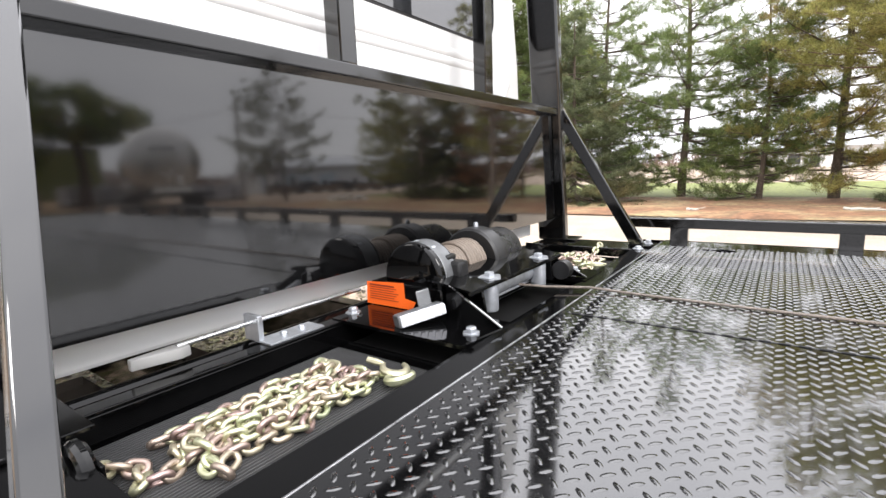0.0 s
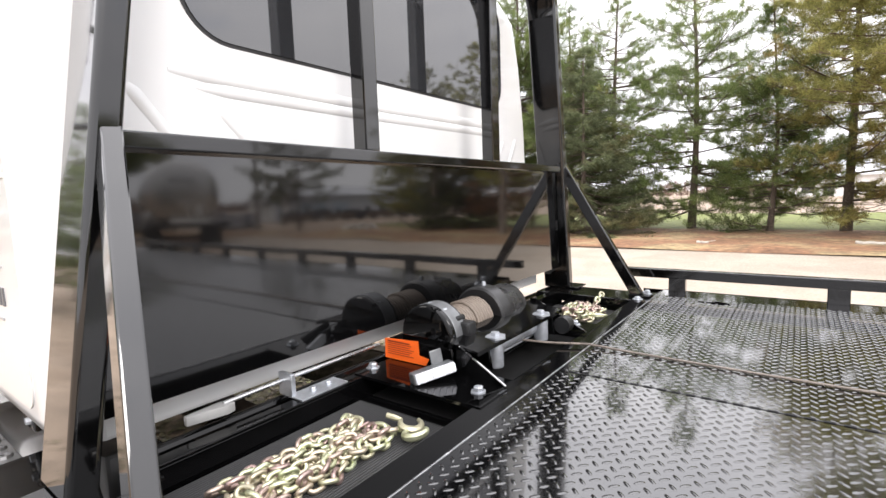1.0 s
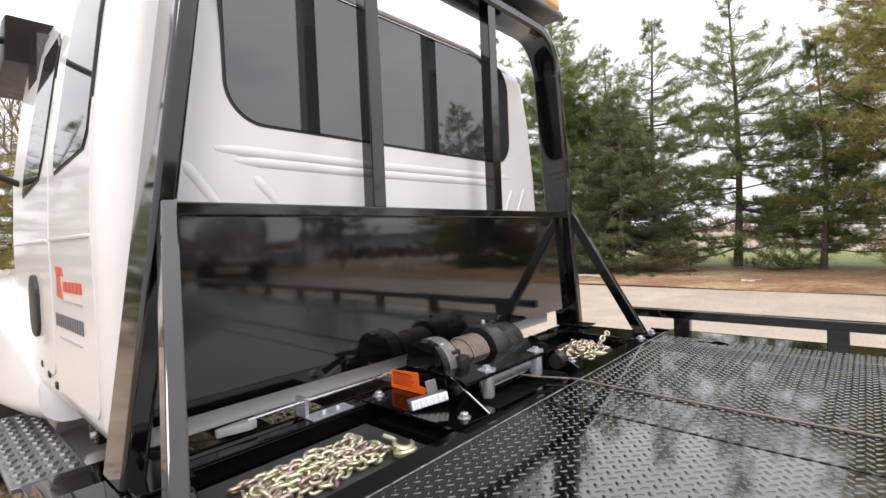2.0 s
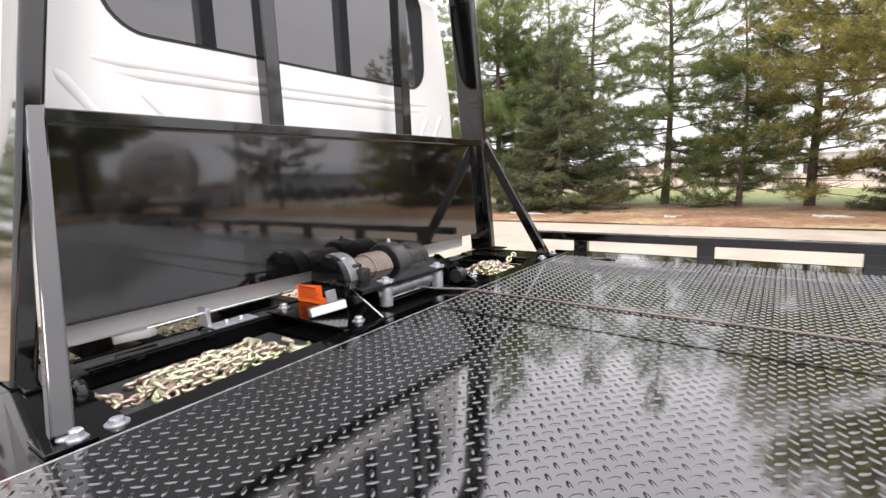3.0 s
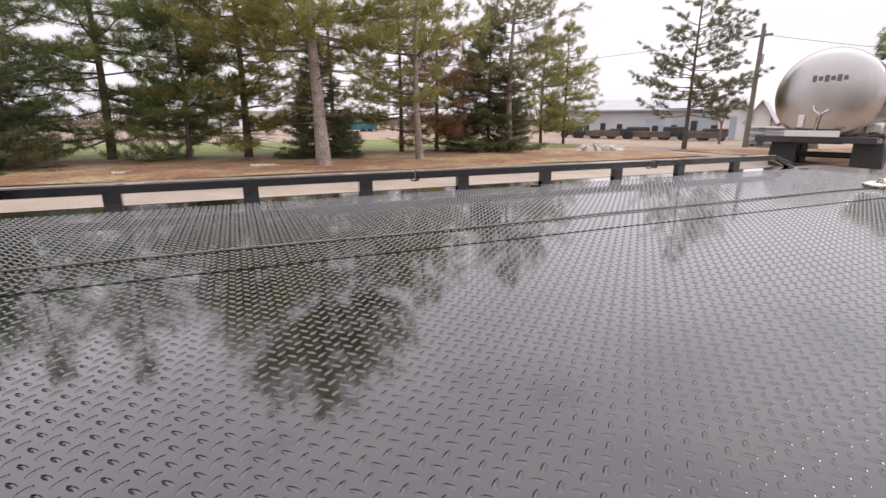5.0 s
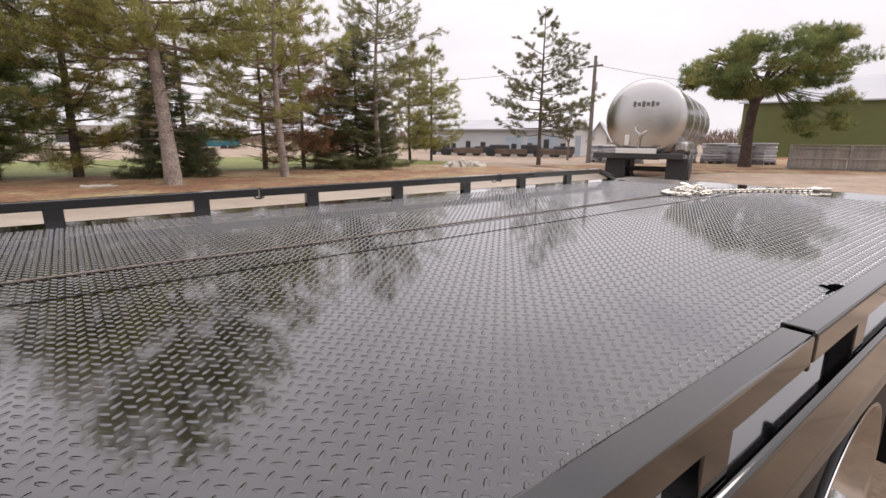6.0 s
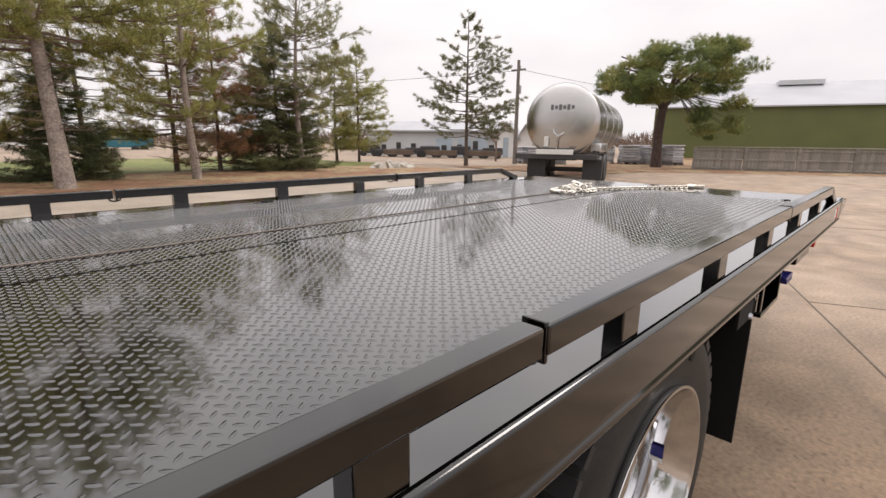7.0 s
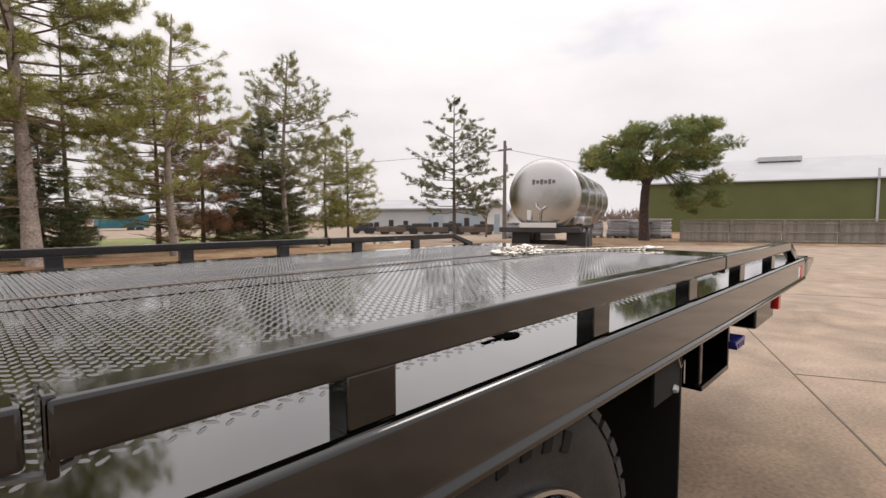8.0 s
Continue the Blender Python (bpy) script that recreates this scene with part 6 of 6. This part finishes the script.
def far_places():
    # olive building with white roof behind the fence
    ang = math.degrees(math.atan2(1.08 - 12.26, 56.4 - 52.78))
    g = house("metal_building", "long olive green metal building with pale sheet roof", 51.0, 18.0, ang, 64, 14, 4.9, 7.25, "green", "roof")
    part("roof_vent", box(B(), 10.1, 13.6, 5.6, 8.4, 7.05, 7.5, 0.04), "shed", g).matrix_parent_inverse = Matrix()
    part("downpipe", tube(B(), [(17.6, -0.12, 0.2), (17.6, -0.12, 5.6)], 0.09, 8), "shed", g).matrix_parent_inverse = Matrix()
    # grey sheds beyond the lot
    ang = math.degrees(math.atan2(24.19 - 35.36, 38.43 - 31.67))
    house("storage_shed", "long pale grey storage shed with doors", 31.3, 36.4, ang, 11.8, 10, 2.5, 3.4, "shed", "roof", [(6.6, 1.5, 1.9, "blue"), (8.6, 1.2, 1.8, "blue"), (10.1, 1.1, 1.9, "blue")])
    house("gable_shed", "white gable-fronted shed beside the lot", 38.45, 24.60, ang + 90, 8, 1.95, 2.15, 3.25, "shedwhite", "roof", [], [])
    front = thing("shed_door", "tall narrow grey door in the gable of a shed", "door", at=(37.95, 25.42, -0.3, 0, 0, ang + 90))
    part("leaf", box(B(), -0.06, -0.02, -0.22, 0.22, 0.3, 2.0, 0.01), "blue", front)
    house("gable_shed", "white gable-fronted shed beside the lot", 39.15, 23.45, ang + 90, 8, 1.3, 2.0, 3.05, "shedwhite", "roof")
    house("far_house", "pale far house seen between the trees", 1.0, 70, 6, 14, 9, 3.0, 5.0, "shedwhite", "shed", [(4, 1, 2, "dark")], [(2, 1, 1.2, 1.1, "dark"), (7, 1, 1.6, 1.1, "dark"), (10, 1, 1.2, 1.1, "dark")])


far_places()


def fence():
    a, b = Vector((32.3, 8.37, 0)), Vector((36.27, 0.19, 0))
    ang = math.degrees(math.atan2(b.y - a.y, b.x - a.x))
    own = thing("board_fence", "weathered grey wooden board fence", "fence", at=(a.x, a.y, 0.0, 0, 0, ang))
    boards = [mesh_of("board", box(B(), 0.004, 0.166, -0.045, -0.022, 0.03, h), "wood", 0) for h in (1.15, 1.165, 1.155, 1.17)]
    post = mesh_of("post", box(B(), -0.06, 0.06, -0.10, 0.05, -0.05, 1.21, 0.012), "wood", 0)
    rails = [mesh_of("rail", box(B(), 0.062, 2.338, -0.075, -0.047, z0, z1, 0.004), "wood", 0) for z0, z1 in ((0.10, 0.17), (0.56, 0.63), (1.03, 1.09))]
    cap = mesh_of("cap", box(B(), 0.0, 2.398, -0.11, 0.03, 1.212, 1.262, 0.008), "wood", 0)
    for k in range(13):
        x = 2.4 * k
        part("post", post, "wood", own).location = (x, 0, 0)
        for j in range(13):
            part("board", boards[(5 * k + 3 * j) % 4], "wood", own).location = (x + 0.065 + 0.172 * j, 0, 0)
        for rail in rails:
            part("rail", rail, "wood", own).location = (x, 0, 0)
        part("cap", cap, "wood", own, "pale weathered cap board").location = (x, 0, 0)
    for ob in own.children:
        ob.matrix_parent_inverse = Matrix()


fence()


def wrapped_pallet(x, y, h, turn, seed):
    own = thing("wrapped_pallet", "pallet of goods in pale plastic film", "pallet", "wrapped pallets", at=(x, y, 0.0, 0, 0, turn))
    rng = random.Random(seed)
    n = 7
    for i in range(n):
        bm = B()
        z0, z1 = 0.14 + (h - 0.14) * i / n, 0.14 + (h - 0.14) * (i + 1) / n
        dx, dy, w = rng.uniform(-0.03, 0.03), rng.uniform(-0.03, 0.03), rng.uniform(0.50, 0.56)
        box(bm, dx - w, dx + w, dy - w, dy + w, z0 + 0.004, z1, 0.045, 2)
        for v in bm.verts:
            v.co += Vector((rng.uniform(-0.02, 0.02), rng.uniform(-0.02, 0.02), rng.uniform(-0.012, 0.012)))
        part("sack_layer", bm, "wrap" if i % 3 else "sack", own)
    part("film_top", prism(B(), rounded(-0.56, 0.56, -0.56, 0.56, 0.08, 3), "z", h - 0.03, h + 0.03, 0.02), "wrap", own, "crumpled pale film")
    for k in range(3):
        part("runner", box(B(), -0.55, 0.55, -0.55 + 0.48 * k, -0.41 + 0.48 * k, 0.0, 0.13), "wood", own)
    for ob in own.children:
        ob.matrix_parent_inverse = Matrix()


for k, (px, py, ph) in enumerate(((34.6, 14.6, 1.15), (35.2, 13.3, 1.2), (35.9, 12.0, 1.1), (36.4, 11.0, 1.25), (37.3, 13.5, 1.2), (38.0, 12.2, 1.15), (30.0, 16.9, 1.05), (31.2, 16.3, 1.1), (30.6, 18.2, 1.05))):
    wrapped_pallet(px, py, ph, 20 + 17 * k, k)


def teal_trailer():
    own = thing("box_trailer", "teal enclosed trailer parked behind the lawn", "trailer", at=(13.4, 50.0, 0.0, 0, 0, 0))
    part("body", box(B(), 0, 3.9, 0, 2.0, 0.5, 1.75, 0.05), "teal", own)
    part("roof_panel", box(B(), 0.2, 3.7, 0.1, 1.9, 1.74, 1.86, 0.05), "roof", own)
    for x in (2.4, 3.1):
        part("wheel", lathe(B(), [(0.0, -0.1), (0.3, -0.1), (0.33, -0.05), (0.33, 0.1), (0.0, 0.1)], 20, (x, -0.05, 0.32)), "rubber", own)
    for x in (0.7, 2.0):
        part("window", prism(B(), [(x + 0.45 * math.cos(math.pi * k / 8), 1.32 + 0.30 * math.sin(math.pi * k / 8)) for k in range(9)], "y", -0.02, 0.02), "roof", own, "white arched window")
    part("hitch", bar(B(), (-1.2, 1, 0.5), (0, 1, 0.5), 0.1, 0.1), "dark", own)
    for ob in own.children:
        ob.matrix_parent_inverse = Matrix()


teal_trailer()


def rock_pile():
    bm = B()
    rng = random.Random(5)
    for k in range(34):
        a, d = rng.uniform(0, 6.28), rng.uniform(0, 1) ** 0.6
        m = Matrix.Translation((16.6 + math.cos(a) * 1.15 * d, 15.1 + math.sin(a) * 0.5 * d, 0.30 + 0.08 * (1 - d))) @ Euler((rng.random() * 6, rng.random() * 6, 0)).to_matrix().to_4x4()
        s = rng.uniform(0.10, 0.22)
        bmesh.ops.create_icosphere(bm, subdivisions=1, radius=s, matrix=m @ Matrix.Diagonal((1.5, 1.1, 0.5, 1)))
    for v in bm.verts:
        v.co += Vector((rng.uniform(-0.03, 0.03), rng.uniform(-0.03, 0.03), rng.uniform(-0.03, 0.03)))
    solid("rock_pile", bm, "rock", "low heap of pale limestone rocks beside the lane", "rocks", kind="stuff", smooth=0)


rock_pile()


def equipment_row():
    """Dark machinery and timber stacked before the sheds."""
    rng = random.Random(8)
    for k in range(9):
        f = k / 8
        x, y = 29.5 + 5.5 * f, 33.5 - 9.0 * f
        own = thing("machinery", "dark machinery stored before the sheds", "machinery", "stored machinery", at=(x, y, 0.0, 0, 0, -50 + rng.uniform(-12, 12)))
        part("body", box(B(), -0.8, 0.8, -0.4, 0.4, 0.25, rng.uniform(0.6, 1.0), 0.1), "dark", own)
        part("mast", box(B(), -0.3, 0.1, -0.2, 0.2, 0.6, rng.uniform(0.9, 1.4), 0.05), "dark", own)
        for s in (-0.5, 0.5):
            part("wheel", lathe(B(), [(0.0, -0.1), (0.28, -0.1), (0.3, 0), (0.28, 0.1), (0.0, 0.1)], 16, (s, -0.42, 0.28)), "rubber", own)
        for ob in own.children:
            ob.matrix_parent_inverse = Matrix()
    beam = mesh_of("timber", box(B(), 0, 2.4, 0, 0.14, 0, 0.09, 0.006), "roadrust", 0)
    for k in range(3):
        own = thing("timber_stack", "small stack of brown timber", "timber", "timber stacks", at=(28.5 + 1.8 * k, 30.5 - 3.0 * k, 0.25, 0, 0, -55))
        for j in range(4):
            for i in range(3):
                part("timber", beam, "roadrust", own).location = (rng.uniform(-0.08, 0.08), 0.16 * i, 0.1 * j)
        for ob in own.children:
            ob.matrix_parent_inverse = Matrix()


equipment_row()


def leaf_litter():
    """Fallen leaves on the ground below the cab."""
    rn = np.random.default_rng(4)
    n = 16000
    c = np.stack([rn.normal(-0.9, 1.2, n), rn.normal(1.9, 1.1, n), rn.uniform(0.005, 0.03, n)], 1)
    u = rn.normal(0, 1, (n, 3)) * [1, 1, 0.25]
    u /= np.linalg.norm(u, axis=1, keepdims=True)
    w = np.cross(u, [0, 0, 1]) + rn.normal(0, 0.15, (n, 3))
    s = rn.uniform(0.02, 0.045, (n, 1))
    v = np.stack([c - u * s, c + w * s * 0.6, c + u * s, c - w * s * 0.6], 1).reshape(-1, 3)
    f = np.arange(n * 4).reshape(-1, 4)
    tagged(new("leaf_litter", mesh_np("leaf_litter", v, f, "leaves")), "brown and yellow fallen leaves on the lot", "leaves", kind="stuff")


leaf_litter()


def fallen_branch(x0, y0, x1, y1, seed):
    rng = random.Random(seed)
    pts = [(x0 + (x1 - x0) * k / 6, y0 + (y1 - y0) * k / 6 + rng.uniform(-0.03, 0.03), ground_height(x0, y0) + 0.055 + rng.uniform(-0.01, 0.015)) for k in range(7)]
    bm = tube(B(), pts, [0.035, 0.04, 0.036, 0.034, 0.03, 0.024, 0.014], 8)
    tube(bm, [pts[3], (pts[3][0] + 0.25, pts[3][1] + 0.16, pts[3][2] + 0.03)], [0.014, 0.006], 6)
    solid("fallen_branch", bm, "rock", "pale bare branch lying on the needle litter", "branch", "fallen branches")


fallen_branch(-3.48, 12.97, -2.33, 12.91, 1)
fallen_branch(3.80, 13.28, 4.50, 13.21, 2)
fallen_branch(0.9, 12.6, 1.15, 12.55, 3)


def far_woods():
    """A low band of bare and evergreen woods at the edge of the fields."""
    rn = np.random.default_rng(9)
    n = 5200
    ang = rn.uniform(-0.3, 3.5, n)
    d = rn.uniform(120, 170, n)
    hgt = rn.uniform(0, 1, n) ** 1.4 * (2.6 + 1.0 * np.sin(ang * 9) + 0.6 * np.sin(ang * 23))
    where = np.stack([np.cos(ang) * d, np.sin(ang) * d, hgt], 1)
    v, f = tufts(rn, where, np.tile([0, 0, 1.0], (n, 1)), 8, 1.8, 0.22, 0.6)
    tagged(new("far_woods", mesh_np("far_woods", v, f, "twig")), "low brown bare woods on the horizon", "woods", kind="stuff")


far_woods()
